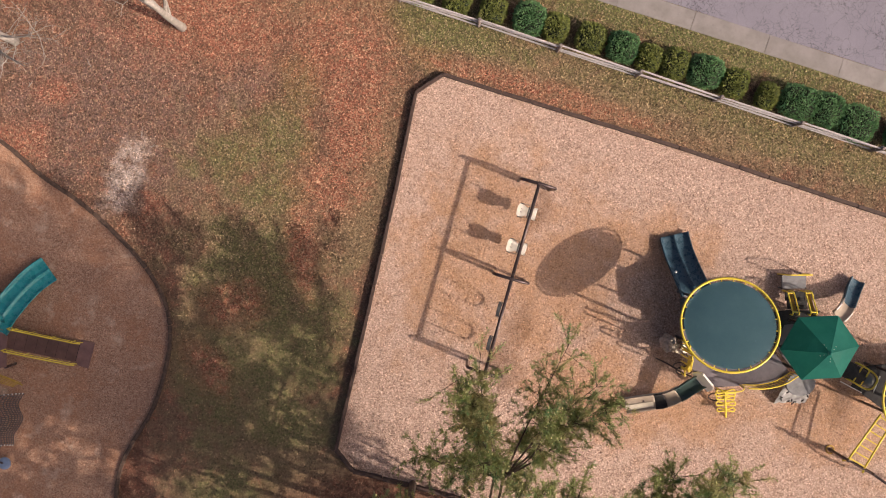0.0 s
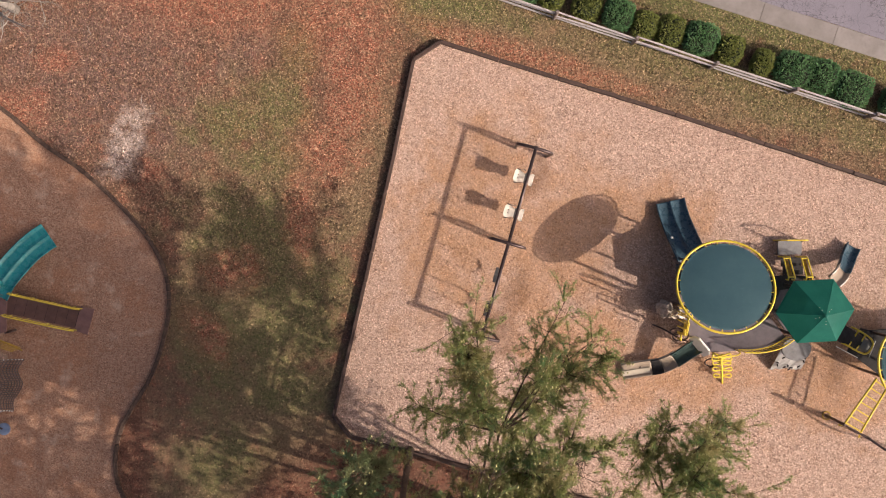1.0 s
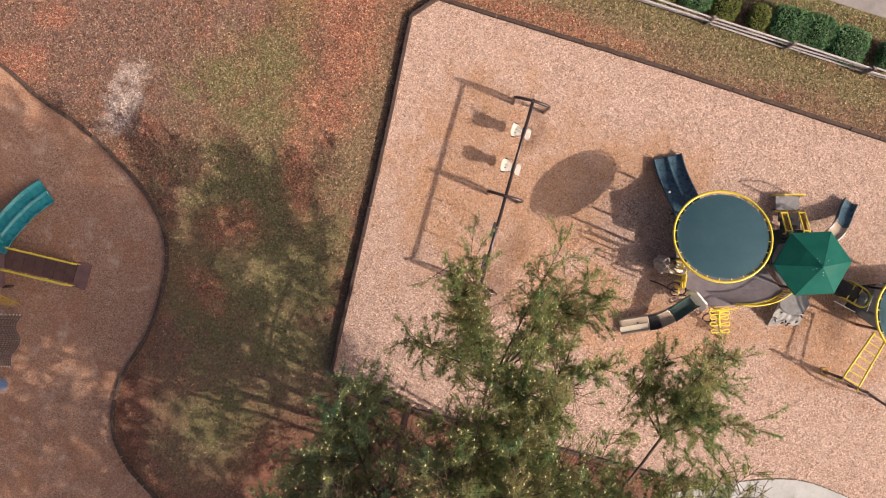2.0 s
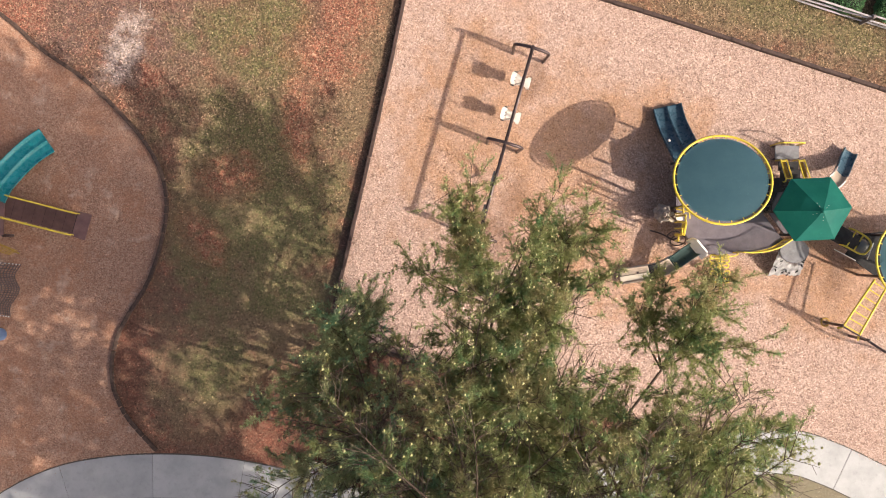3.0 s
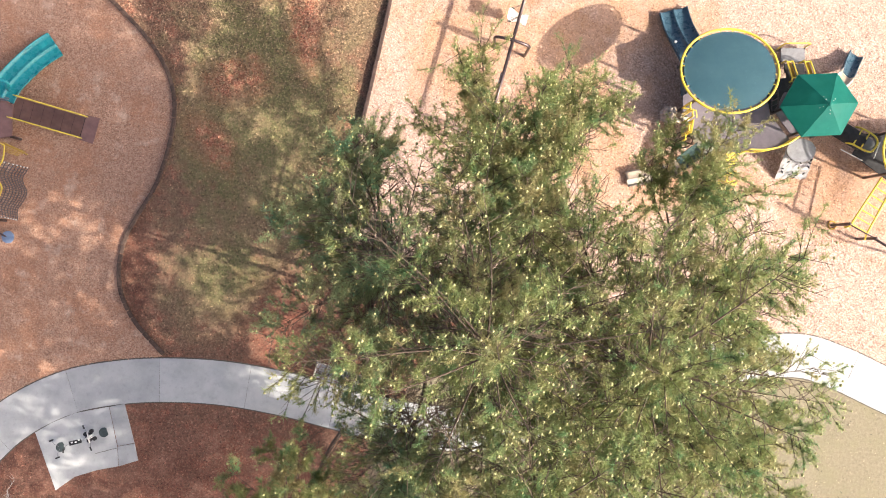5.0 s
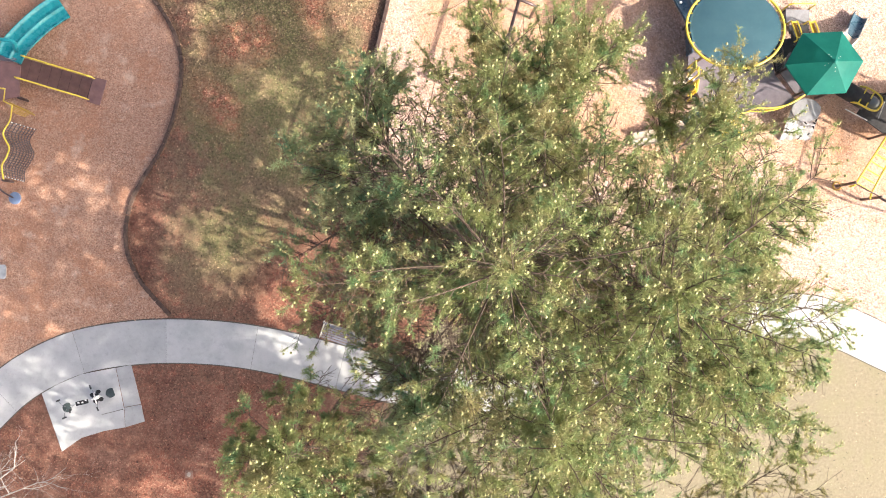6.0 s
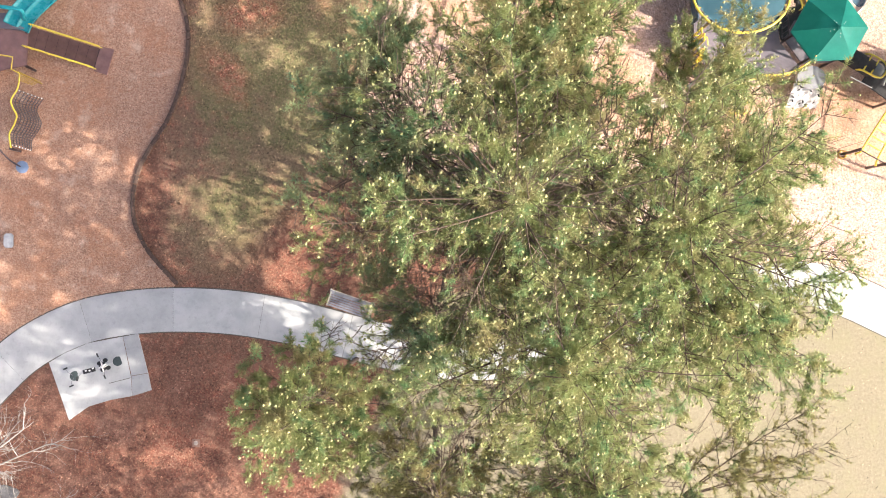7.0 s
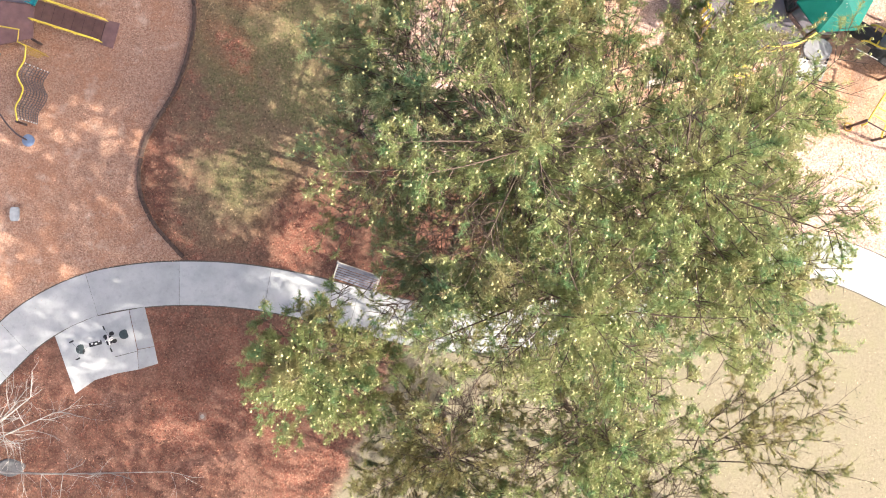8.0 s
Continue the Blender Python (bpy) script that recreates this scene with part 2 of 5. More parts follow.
def leaf_material(name, a, b, old, glow=0.2):
    """Needles or leaves: two greens and some old brown ones, with light through them."""
    k = Nodes(name, 0.7)
    tuft = k.math("ADD", k.math("MULTIPLY", k.island(), 0.35), k.math("MULTIPLY", k.step(k.noise(3.2, 3, 0.6), 0.3, 0.7), 0.65))
    c = k.ramp(tuft, (0.0, a), (0.5, b), (0.78, b), (1.0, old))
    c = k.mix(k.step(k.noise(0.7, 5, 0.65), 0.47, 0.62, 0.0, 0.6), c, old)
    c = k.mix(k.step(k.noise(1.3, 4, 0.6), 0.5, 0.64, 0.0, 0.7), c, (a[0] * 0.8, a[1] * 1.15, a[2] * 1.3))
    k.color(c)
    k.out.inputs["Specular IOR Level"].default_value = 0.12
    tl = k.add("BsdfTranslucent")
    k.link(c, tl.inputs[0])
    mx = k.add("MixShader")
    mx.inputs[0].default_value = glow
    k.link(k.out.outputs[0], mx.inputs[1])
    k.link(tl.outputs[0], mx.inputs[2])
    k.link(mx.outputs[0], k.t.nodes["Material Output"].inputs[0])
    return k.mat


def wood_material(name, a, b, along=3.0):
    k = Nodes(name, 0.85)
    m = k.add("Mapping")
    m.inputs["Scale"].default_value = (1.5, along * 6, along * 6)
    k.link(k.place(), m.inputs["Vector"])
    g = k.noise(3.0, 6, 0.7, m.outputs[0])
    c = k.ramp(g, (0.3, a), (0.7, b))
    c = k.mix(k.step(k.noise(4, 4), 0.5, 0.75, 0.0, 0.45), c, tuple(v * 0.6 for v in a))
    k.color(c)
    k.bump(g, 0.5, 0.006)
    return k.mat


M_GROUND = ground_material()
M_CHIP = chip_ground()
M_MULCH = mulch_ground()
M_ASPHALT = asphalt_material()
M_GUTTER = concrete_material("gutter_concrete", (0.25, 0.225, 0.22), (0.19, 0.168, 0.16))
M_WALK = concrete_material("walk_concrete", (0.455, 0.45, 0.445), (0.36, 0.36, 0.355))
M_JOINT = plain("walk_joint_dirt", (0.10, 0.085, 0.07), 0.95)
M_BORDER = plain("border_timber", (0.062, 0.034, 0.027), 0.8, wear=0.35)
M_RAIL = wood_material("weathered_rail", (0.30, 0.265, 0.26), (0.58, 0.53, 0.53))
M_FPOST = wood_material("weathered_post", (0.15, 0.115, 0.105), (0.32, 0.26, 0.24))
M_FLAKE = chip_ground("loose_wood_chip", True)
M_LITTER = ground_material("loose_leaf_and_blade", True)
M_EDGE = plain("mulch_edging", (0.095, 0.056, 0.04), 0.95, wear=0.5, scale=9)
M_MFLAKE = mulch_ground("loose_mulch", True)
M_NEEDLE = leaf_material("pine_needles", (0.182, 0.252, 0.108), (0.325, 0.362, 0.152), (0.455, 0.365, 0.205), 0.6)
M_NEEDLE_DARK = leaf_material("dark_pine_needles", (0.19, 0.28, 0.145), (0.31, 0.375, 0.19), (0.43, 0.375, 0.225), 0.6)
M_NEEDLE_DRY = leaf_material("dry_pine_needles", (0.16, 0.165, 0.07), (0.265, 0.25, 0.105), (0.36, 0.275, 0.14), 0.5)
M_BUD = flake_material("pale_cone", (0.26, 0.25, 0.10), (0.32, 0.305, 0.13), (0.37, 0.35, 0.165))
M_BARK = plain("pine_bark", (0.09, 0.06, 0.042), 0.95, wear=0.45, scale=4, grain=20, bump=0.6)
M_WHITEBARK = plain("pale_bark", (0.33, 0.295, 0.265), 0.8, wear=0.35, scale=5, grain=25, bump=0.4)
M_HEDGE = leaf_material("hedge_leaves", (0.085, 0.19, 0.085), (0.16, 0.30, 0.14), (0.2, 0.31, 0.13), 0.3)
M_HEDGE2 = leaf_material("yellow_hedge_leaves", (0.13, 0.165, 0.05), (0.26, 0.285, 0.09), (0.36, 0.33, 0.13), 0.3)
# near-black colour standing in for the shade inside the shrubs
M_HEDGESHADE = plain("hedge_inner_shade", (0.02, 0.03, 0.014), 0.95)
M_STEEL = plain("brown_steel", (0.085, 0.06, 0.06), 0.35, 0.6, wear=0.25)
M_CHAIN = plain("chain_steel", (0.16, 0.13, 0.11), 0.5, 0.7)
M_YELLOW = plain("yellow_paint", (0.74, 0.56, 0.06), 0.4, wear=0.18)
M_AMBER = plain("amber_paint", (0.42, 0.25, 0.03), 0.5, wear=0.2)
M_BLUESLIDE = plain("dark_blue_plastic", (0.035, 0.075, 0.105), 0.3, wear=0.25, scale=2)
M_TEAL = plain("teal_plastic", (0.02, 0.27, 0.29), 0.28, wear=0.22, scale=1.5)
M_DARKGREEN = plain("dark_green_plastic", (0.03, 0.055, 0.05), 0.35, wear=0.25, scale=2)
M_TAN = plain("tan_plastic", (0.62, 0.54, 0.43), 0.45, wear=0.12, scale=2)
M_TAUPE = plain("taupe_plastic", (0.33, 0.26, 0.20), 0.5, wear=0.2, scale=2)
M_BLACK = plain("black_plastic", (0.034, 0.032, 0.033), 0.75, wear=0.25)
M_BLACK.node_tree.nodes["Principled BSDF"].inputs["Specular IOR Level"].default_value = 0.15
M_WHITE = plain("white_plastic", (0.78, 0.75, 0.70), 0.4, wear=0.1)
M_SEATGREY = plain("rubber_seat", (0.045, 0.045, 0.05), 0.7)
M_DECK = plain("purple_grey_deck", (0.125, 0.102, 0.12), 0.6, wear=0.22, scale=3)
M_RAMP = plain("brown_ramp_coating", (0.20, 0.105, 0.095), 0.65, wear=0.25, scale=3)
M_ROCK = plain("pale_climbing_wall", (0.60, 0.585, 0.58), 0.8, wear=0.2, scale=5, grain=18, bump=0.6)
M_ROCKDARK = plain("grey_climbing_ledge", (0.19, 0.185, 0.195), 0.8, wear=0.25)
M_STONE = plain("grey_field_stone", (0.13, 0.122, 0.12), 0.9, wear=0.4, scale=5, grain=25, bump=0.5)
M_LOG = plain("mottled_trunk_plastic", (0.40, 0.34, 0.29), 0.7, wear=0.45, scale=9)
M_BLUE = plain("blue_pod", (0.19, 0.25, 0.37), 0.45, wear=0.2)
M_NET = plain("coated_rope", (0.12, 0.085, 0.08), 0.7)
M_BUBBLE = Nodes("smoked_dome", 0.08).color((0.16, 0.16, 0.15)).mat
M_SEATGREEN = plain("dark_green_seat", (0.04, 0.055, 0.055), 0.7)
M_ROCKPALE = plain("pale_grey_steel", (0.42, 0.42, 0.42), 0.6)
M_CLAY = plain("clay_coloured_plastic", (0.27, 0.155, 0.115), 0.8, wear=0.3, scale=9)
M_BENCH = plain("bench_slat", (0.19, 0.19, 0.225), 0.5)
M_BENCHFRAME = plain("bench_frame", (0.42, 0.38, 0.32), 0.6)


def canvas(name, base, faded, open_weave=0.0, lit_through=0.0):
    k = Nodes(name, 0.45)
    c = k.ramp(k.noise(1.1, 6, 0.65), (0.35, base), (0.7, faded))
    c = k.mix(k.step(k.noise(7, 6, 0.75), 0.58, 0.74, 0.0, 0.3), c, tuple(min(1, v * 1.5 + 0.02) for v in faded))
    k.color(c)
    k.bump(k.noise(45, 3), 0.2, 0.004)
    if lit_through:
        tl = k.add("BsdfTranslucent")
        k.link(c, tl.inputs[0])
        ms = k.add("MixShader")
        ms.inputs[0].default_value = lit_through
        k.link(k.out.outputs[0], ms.inputs[1])
        k.link(tl.outputs[0], ms.inputs[2])
        k.link(ms.outputs[0], k.t.nodes["Material Output"].inputs[0])
    if open_weave:
        gap = k.add("BsdfTransparent")
        mx = k.add("MixShader")
        mx.inputs[0].default_value = open_weave
        k.link(k.out.outputs[0], mx.inputs[1])
        k.link(gap.outputs[0], mx.inputs[2])
        k.link(mx.outputs[0], k.t.nodes["Material Output"].inputs[0])
    return k.mat


M_ROOF = canvas("blue_green_roof_panel", (0.082, 0.185, 0.232), (0.108, 0.218, 0.262))
M_HEX = canvas("green_roof_panel", (0.022, 0.27, 0.222), (0.04, 0.335, 0.275), 0.0, 0.5)


# ---- mesh helpers ----
def finish(name, bm, material, parent=None, label="", smooth=False):
    me = bpy.data.meshes.new(name)
    bmesh.ops.recalc_face_normals(bm, faces=bm.faces)
    bm.to_mesh(me)
    bm.free()
    me.materials.append(material)
    if smooth:
        me.polygons.foreach_set("use_smooth", [True] * len(me.polygons))
    ob = new(name, me)
    if parent:
        ob.parent = parent
    if label:
        ob["label"] = label
    return ob


def part(name, bm, material, parent, label="", smooth=False):
    return finish(name, bm, material, parent, label, smooth)


def thing(name, label, category, at=(0, 0, 0), group="", kind=""):
    ob = new(name)
    ob.location = at
    ob.empty_display_size = 0.2
    return tagged(ob, label, category, group, kind)


def raw(name, verts, faces, material, parent=None, smooth=False):
    me = bpy.data.meshes.new(name)
    me.from_pydata(verts, [], faces)
    me.materials.append(material)
    if smooth:
        me.polygons.foreach_set("use_smooth", [True] * len(me.polygons))
    ob = new(name, me)
    if parent:
        ob.parent = parent
    return ob


def box(bm, size, m=Matrix(), bevel=0.0):
    got = bmesh.ops.create_cube(bm, size=1.0, matrix=m @ Matrix.Diagonal((*size, 1)))
    if bevel:
        edges = list({e for v in got["verts"] for e in v.link_edges})
        bmesh.ops.bevel(bm, geom=edges, offset=bevel, segments=2, affect="EDGES")
    return bm


def beam(bm, a, b, wide, high, bevel=0.0):
    """A bar of that section from a to b."""
    a, b = Vector(a), Vector(b)
    d = b - a
    m = Matrix.Translation((a + b) / 2) @ d.to_track_quat("X", "Z").to_matrix().to_4x4()
    return box(bm, (d.length, wide, high), m, bevel)


def tube(bm, points, radius, sides=8, cap=True):
    """A swept round bar through the points; radius may be one number or one for each point."""
    pts = [Vector(p) for p in points]
    rad = radius if isinstance(radius, (list, tuple)) else [radius] * len(pts)
    rings, side = [], None
    for i, p in enumerate(pts):
        d = (pts[min(i + 1, len(pts) - 1)] - pts[max(i - 1, 0)]).normalized()
        if side is None:
            side = d.orthogonal().normalized()
        side = (side - d * side.dot(d)).normalized()
        up = d.cross(side)
        rings.append([bm.verts.new(p + rad[i] * (math.cos(a) * side + math.sin(a) * up)) for a in [2 * math.pi * j / sides for j in range(sides)]])
    for r, s in zip(rings, rings[1:]):
        for j in range(sides):
            bm.faces.new((r[j], r[(j + 1) % sides], s[(j + 1) % sides], s[j]))
    if cap:
        bm.faces.new(rings[0][::-1])
        bm.faces.new(rings[-1])
    return bm


def curve(points, steps=6):
    """A smooth line through the points (Catmull-Rom)."""
    p = [Vector(q) for q in points]
    p = [2 * p[0] - p[1]] + p + [2 * p[-1] - p[-2]]
    out = []
    for i in range(1, len(p) - 2):
        for j in range(steps):
            t = j / steps
            a, b, c, d = p[i - 1:i + 3]
            out.append(0.5 * (2 * b + (c - a) * t + (2 * a - 5 * b + 4 * c - d) * t * t + (3 * b - a - 3 * c + d) * t ** 3))
    return out + [p[-2]]


def slab(bm, outline, z0, z1, bevel=0.0):
    """A plate with that outline between two heights."""
    low = [bm.verts.new((x, y, z0)) for x, y in outline]
    high = [bm.verts.new((x, y, z1)) for x, y in outline]
    n = len(outline)
    top = bm.faces.new(high)
    bm.faces.new(low[::-1])
    for i in range(n):
        bm.faces.new((low[i], low[(i + 1) % n], high[(i + 1) % n], high[i]))
    if bevel:
        bmesh.ops.bevel(bm, geom=list(top.edges), offset=bevel, segments=2, affect="EDGES")
    return bm


def sweep(bm, line, section, rails=None):
    """A section (offsets to the side and up) drawn along a line."""
    pts = [Vector(p) for p in line]
    rings = []
    for i, p in enumerate(pts):
        d = pts[min(i + 1, len(pts) - 1)] - pts[max(i - 1, 0)]
        side = Vector((d.y, -d.x, 0)).normalized()
        up = side.cross(d).normalized()
        rings.append([bm.verts.new(p + s * side + h * up) for s, h in section])
    n = len(section)
    for r, s in zip(rings, rings[1:]):
        for j in range(n):
            bm.faces.new((r[j], r[(j + 1) % n], s[(j + 1) % n], s[j]))
    bm.faces.new(rings[0][::-1])
    bm.faces.new(rings[-1])
    return bm


def chute(width, lanes=1, wall=0.16, thick=0.03):
    """The closed section of an open slide with that many lanes."""
    top, half = [], width / 2
    lane = width / lanes
    top.append((-half, wall))
    for i in range(lanes):
        x0 = -half + i * lane
        for u, h in ((0.08, 0.55), (0.16, 0.12), (0.3, 0.0), (0.7, 0.0), (0.84, 0.12), (0.92, 0.55)):
            top.append((x0 + u * lane, h * wall))
        top.append((x0 + lane, wall if i == lanes - 1 else wall * 0.8))
    low = [(half + thick, wall), (half + thick * 0.5, -thick), (-half - thick * 0.5, -thick), (-half - thick, wall)]
    return (top + low)[::-1]


def in_poly(poly, x, y):
    odd = np.zeros(len(x), bool)
    for (x0, y0), (x1, y1) in zip(poly, poly[1:] + poly[:1]):
        if y0 != y1:
            odd ^= ((y0 > y) != (y1 > y)) & (x < (x1 - x0) * (y - y0) / (y1 - y0) + x0)
    return odd


def scatter(name, material, x, y, seed, length, width, lift, label, category, tilt=0.4):
    """Loose flat flakes lying on the ground, as one object of stuff."""
    r = np.random.RandomState(seed)
    n = len(x)
    a = r.uniform(0, 2 * math.pi, n)
    l, w = length * r.uniform(0.5, 1.3, n) / 2, width * r.uniform(0.6, 1.3, n) / 2
    t1, t2 = r.uniform(-tilt, tilt, n) * l, r.uniform(-tilt, tilt, n) * w
    ca, sa = np.cos(a), np.sin(a)
    z = lift + np.abs(t1) + np.abs(t2)
    quad = []
    for u, v in ((-1, -0.7), (0.8, -1), (1, 0.6), (-0.7, 1)):
        quad.append(np.stack([x + u * l * ca - v * w * sa, y + u * l * sa + v * w * ca, z + t1 * u + t2 * v], 1))
    verts = np.stack(quad, 1).reshape(-1, 3)
    ob = raw(name, verts.tolist(), np.arange(4 * n).reshape(-1, 4).tolist(), material)
    return tagged(ob, label, category, kind="stuff")


# ---- plan ----
PIT = [(0.13, 5.58), (-0.95, 4.86), (-1.77, 0.91), (-2.92, -4.09), (-4.20, -9.49), (-3.51, -10.35), (0.04, -11.28), (4.0, -12.35), (8.0, -13.45), (11.2, -14.25),
       (13.0, -14.05), (14.5, -13.93), (16.0, -14.38), (17.4, -15.05), (20.0, -16.6), (27.0, -19.5), (27.0, -3.0), (17.92, -0.04), (9.56, 2.68)]
EDGE = [(-24.0, 6.6), (-20.5, 4.9), (-17.46, 2.9), (-15.9, 1.55), (-14.2, 0.35), (-12.68, -1.08), (-11.6, -2.4), (-10.95, -3.82), (-10.9, -5.5), (-11.55, -7.75),
        (-12.78, -9.9), (-13.1, -11.7), (-12.55, -13.25), (-11.3, -14.72)]
WALK = [(-25.0, -25.5), (-21.5, -21.6), (-18.9, -18.75), (-17.3, -17.3), (-15.3, -16.3), (-13.3, -15.88), (-11.2, -15.76), (-8.8, -15.9), (-6.3, -16.35), (-4.0, -16.95),
        (-1.2, -17.6), (1.5, -17.75), (4.2, -17.3), (6.8, -16.45), (9.6, -15.4), (12.4, -14.9), (14.5, -14.8), (16.0, -15.25), (17.5, -15.95), (19.5, -17.0), (23.0, -19.4), (27.0, -22.6)]
ALONG = Vector((0.954, -0.300, 0.0))
OUT = Vector((0.300, 0.954, 0.0))
FENCE0 = Vector((1.55, 7.52, 0.0))
ROAD0 = Vector((9.52, 7.35, 0.0))

# ---- ground, road, walk ----
bm = bmesh.new()
size = [-900, -200, -60] + [x * 3 - 36 for x in range(25)] + [60, 200, 900]
grid = [[bm.verts.new((x, y - 8, 0.0)) for x in size] for y in size]
for j in range(len(size) - 1):
    for i in range(len(size) - 1):
        bm.faces.new((grid[j][i], grid[j][i + 1], grid[j + 1][i + 1], grid[j + 1][i]))
tagged(finish("ground", bm, M_GROUND), "brown leaf-littered grass with green and rusty patches", "ground", kind="structure")


def strip(name, a, b, z, material, label, category, zlow=-0.15):
    """A long plate along the road, between two distances from its edge."""
    bm = bmesh.new()
    n = 60
    p = [ROAD0 + ALONG * (-60 + 120 * i / n) + OUT * (a + 0.05 * noise.noise((i * 1.7, a, 0))) for i in range(n + 1)]
    q = [ROAD0 + ALONG * (60 - 120 * i / n) + OUT * b for i in range(n + 1)]
    slab(bm, [(v.x, v.y) for v in p + q], zlow, z)
    return tagged(finish(name, bm, material), label, category, kind="structure")


strip("road", 0.95, 8.5, 0.02, M_ASPHALT, "grey asphalt road with fine dark cracks", "road")
gutter = thing("gutter", "pale concrete gutter strip along the road edge", "gutter", kind="structure")


def pit_sheet(name, outline, z, material, label, category):
    bm = bmesh.new()
    slab(bm, outline, -0.1, z)
    return tagged(finish(name, bm, material), label, category, kind="structure")


pit_sheet("wood_chip_surface", PIT, 0.012, M_CHIP, "pinkish tan wood chip play surface", "wood chips")
west = [(v.x, v.y) for v in curve([(x, y, 0) for x, y in EDGE], 5)]
foot = [(-12.0, -15.3), (-13.3, -15.4), (-15.3, -15.85), (-17.3, -16.9), (-18.9, -18.4), (-21.5, -21.3), (-30, -30), (-30, 8)]
pit_sheet("mulch_surface", west + foot, 0.008, M_MULCH, "brown shredded mulch play surface", "mulch")


def border(name, line, wide, high, length, material, label, rng):
    """Edging of short timbers, one after the other along a line."""
    top = thing(name, label, "edging", kind="structure")
    pts = [Vector((x, y, 0)) for x, y in line]
    for a, b in zip(pts, pts[1:]):
        n = max(1, round((b - a).length / length))
        for i in range(n):
            p, q = a.lerp(b, i / n), a.lerp(b, (i + 1) / n)
            d = (q - p).normalized() * 0.006
            up = Vector((0, 0, high / 2 - 0.06 + rng.uniform(-0.012, 0.012)))
            wob = Vector((rng.uniform(-0.012, 0.012), rng.uniform(-0.012, 0.012), 0))
            bm = beam(bmesh.new(), p + d + up + wob, q - d + up - wob, wide, high + 0.1, 0.018)
            part("timber", bm, material, top)
    return top


rng = random.Random(3)
border("play_border", [PIT[i] for i in (16, 17, 18, 0, 1, 2, 3, 4, 5, 6, 7, 8, 9)], 0.14, 0.27, 1.22, M_BORDER, "dark brown plastic timber edging round the wood chips", rng)
border("mulch_border", west, 0.15, 0.15, 0.9, M_EDGE, "low dark curved edging round the mulch", rng)

walk_line = curve([(x, y, 0) for x, y in WALK], 8)


def offset_line(line, d):
    out = []
    for i, p in enumerate(line):
        t = line[min(i + 1, len(line) - 1)] - line[max(i - 1, 0)]
        n = Vector((-t.y, t.x, 0)).normalized()
        out.append(p + n * d)
    return out


def resample(line, step):
    out, carry = [line[0]], 0.0
    for a, b in zip(line, line[1:]):
        l = (b - a).length
        while carry + l >= step:
            f = (step - carry) / l
            a = a.lerp(b, f)
            l = (b - a).length
            carry = 0.0
            out.append(a)
        carry += l
    return out


walk_top = thing("concrete_walk", "pale grey curved concrete footpath in cast slabs", "footpath", kind="structure")
fine_line = resample(walk_line, 0.3)
shift = min(range(len(fine_line)), key=lambda i: (fine_line[i] - Vector((-11.58, -15.76, 0))).length) % 12
left, right = offset_line(fine_line, 0.86), offset_line(fine_line, -0.90)
for s in range(-12 + shift, len(fine_line), 12):
    a, b = max(0, s), min(len(fine_line) - 1, s + 12)
    if b - a < 2:
        continue
    lo = [p.copy() for p in left[a:b + 1]]
    hi = [p.copy() for p in right[a:b + 1]]
    for line in (lo, hi):
        line[0] = line[0].lerp(line[1], 0.016)
        line[-1] = line[-1].lerp(line[-2], 0.016)
    bm = slab(bmesh.new(), [(p.x, p.y) for p in hi + lo[::-1]], -0.08, 0.035, 0.008)
    part("slab", bm, M_WALK, walk_top)
bm = bmesh.new()
slab(bm, [(p.x, p.y) for p in offset_line(fine_line, -0.945) + offset_line(fine_line, 0.91)[::-1]], -0.1, 0.02)
part("joint_bed", bm, M_JOINT, walk_top)

pad = thing("exercise_pad", "square concrete pad beside the footpath, in four pours", "concrete pad", kind="structure")
for outline in ([(-16.49, -17.90), (-15.66, -20.24), (-14.87, -19.68), (-13.98, -19.42), (-13.12, -19.27), (-13.17, -18.47), (-13.51, -16.86), (-14.9, -17.12), (-15.83, -17.51)],
                [(-13.14, -18.45), (-13.485, -16.86), (-12.87, -16.74), (-12.47, -18.33)],
                [(-13.10, -19.27), (-13.145, -18.47), (-12.465, -18.35), (-12.32, -19.03)]):
    part("slab", slab(bmesh.new(), outline, -0.08, 0.033, 0.006), M_WALK, pad)
part("saw_cut", beam(bmesh.new(), (-14.05, -18.75, 0.03), (-13.18, -18.53, 0.03), 0.022, 0.014), M_JOINT, pad)

for i in range(-9, 12):
    p = ROAD0 + ALONG * (i * 3.1 + 0.45)
    a, b = p + ALONG * 0.006, p + ALONG * 3.094
    outline = [a + OUT * 0.16, b + OUT * 0.16, b + OUT * 0.93, a + OUT * 0.93]
    part("slab", slab(bmesh.new(), [(v.x, v.y) for v in outline], -0.1, 0.028, 0.006), M_GUTTER, gutter)


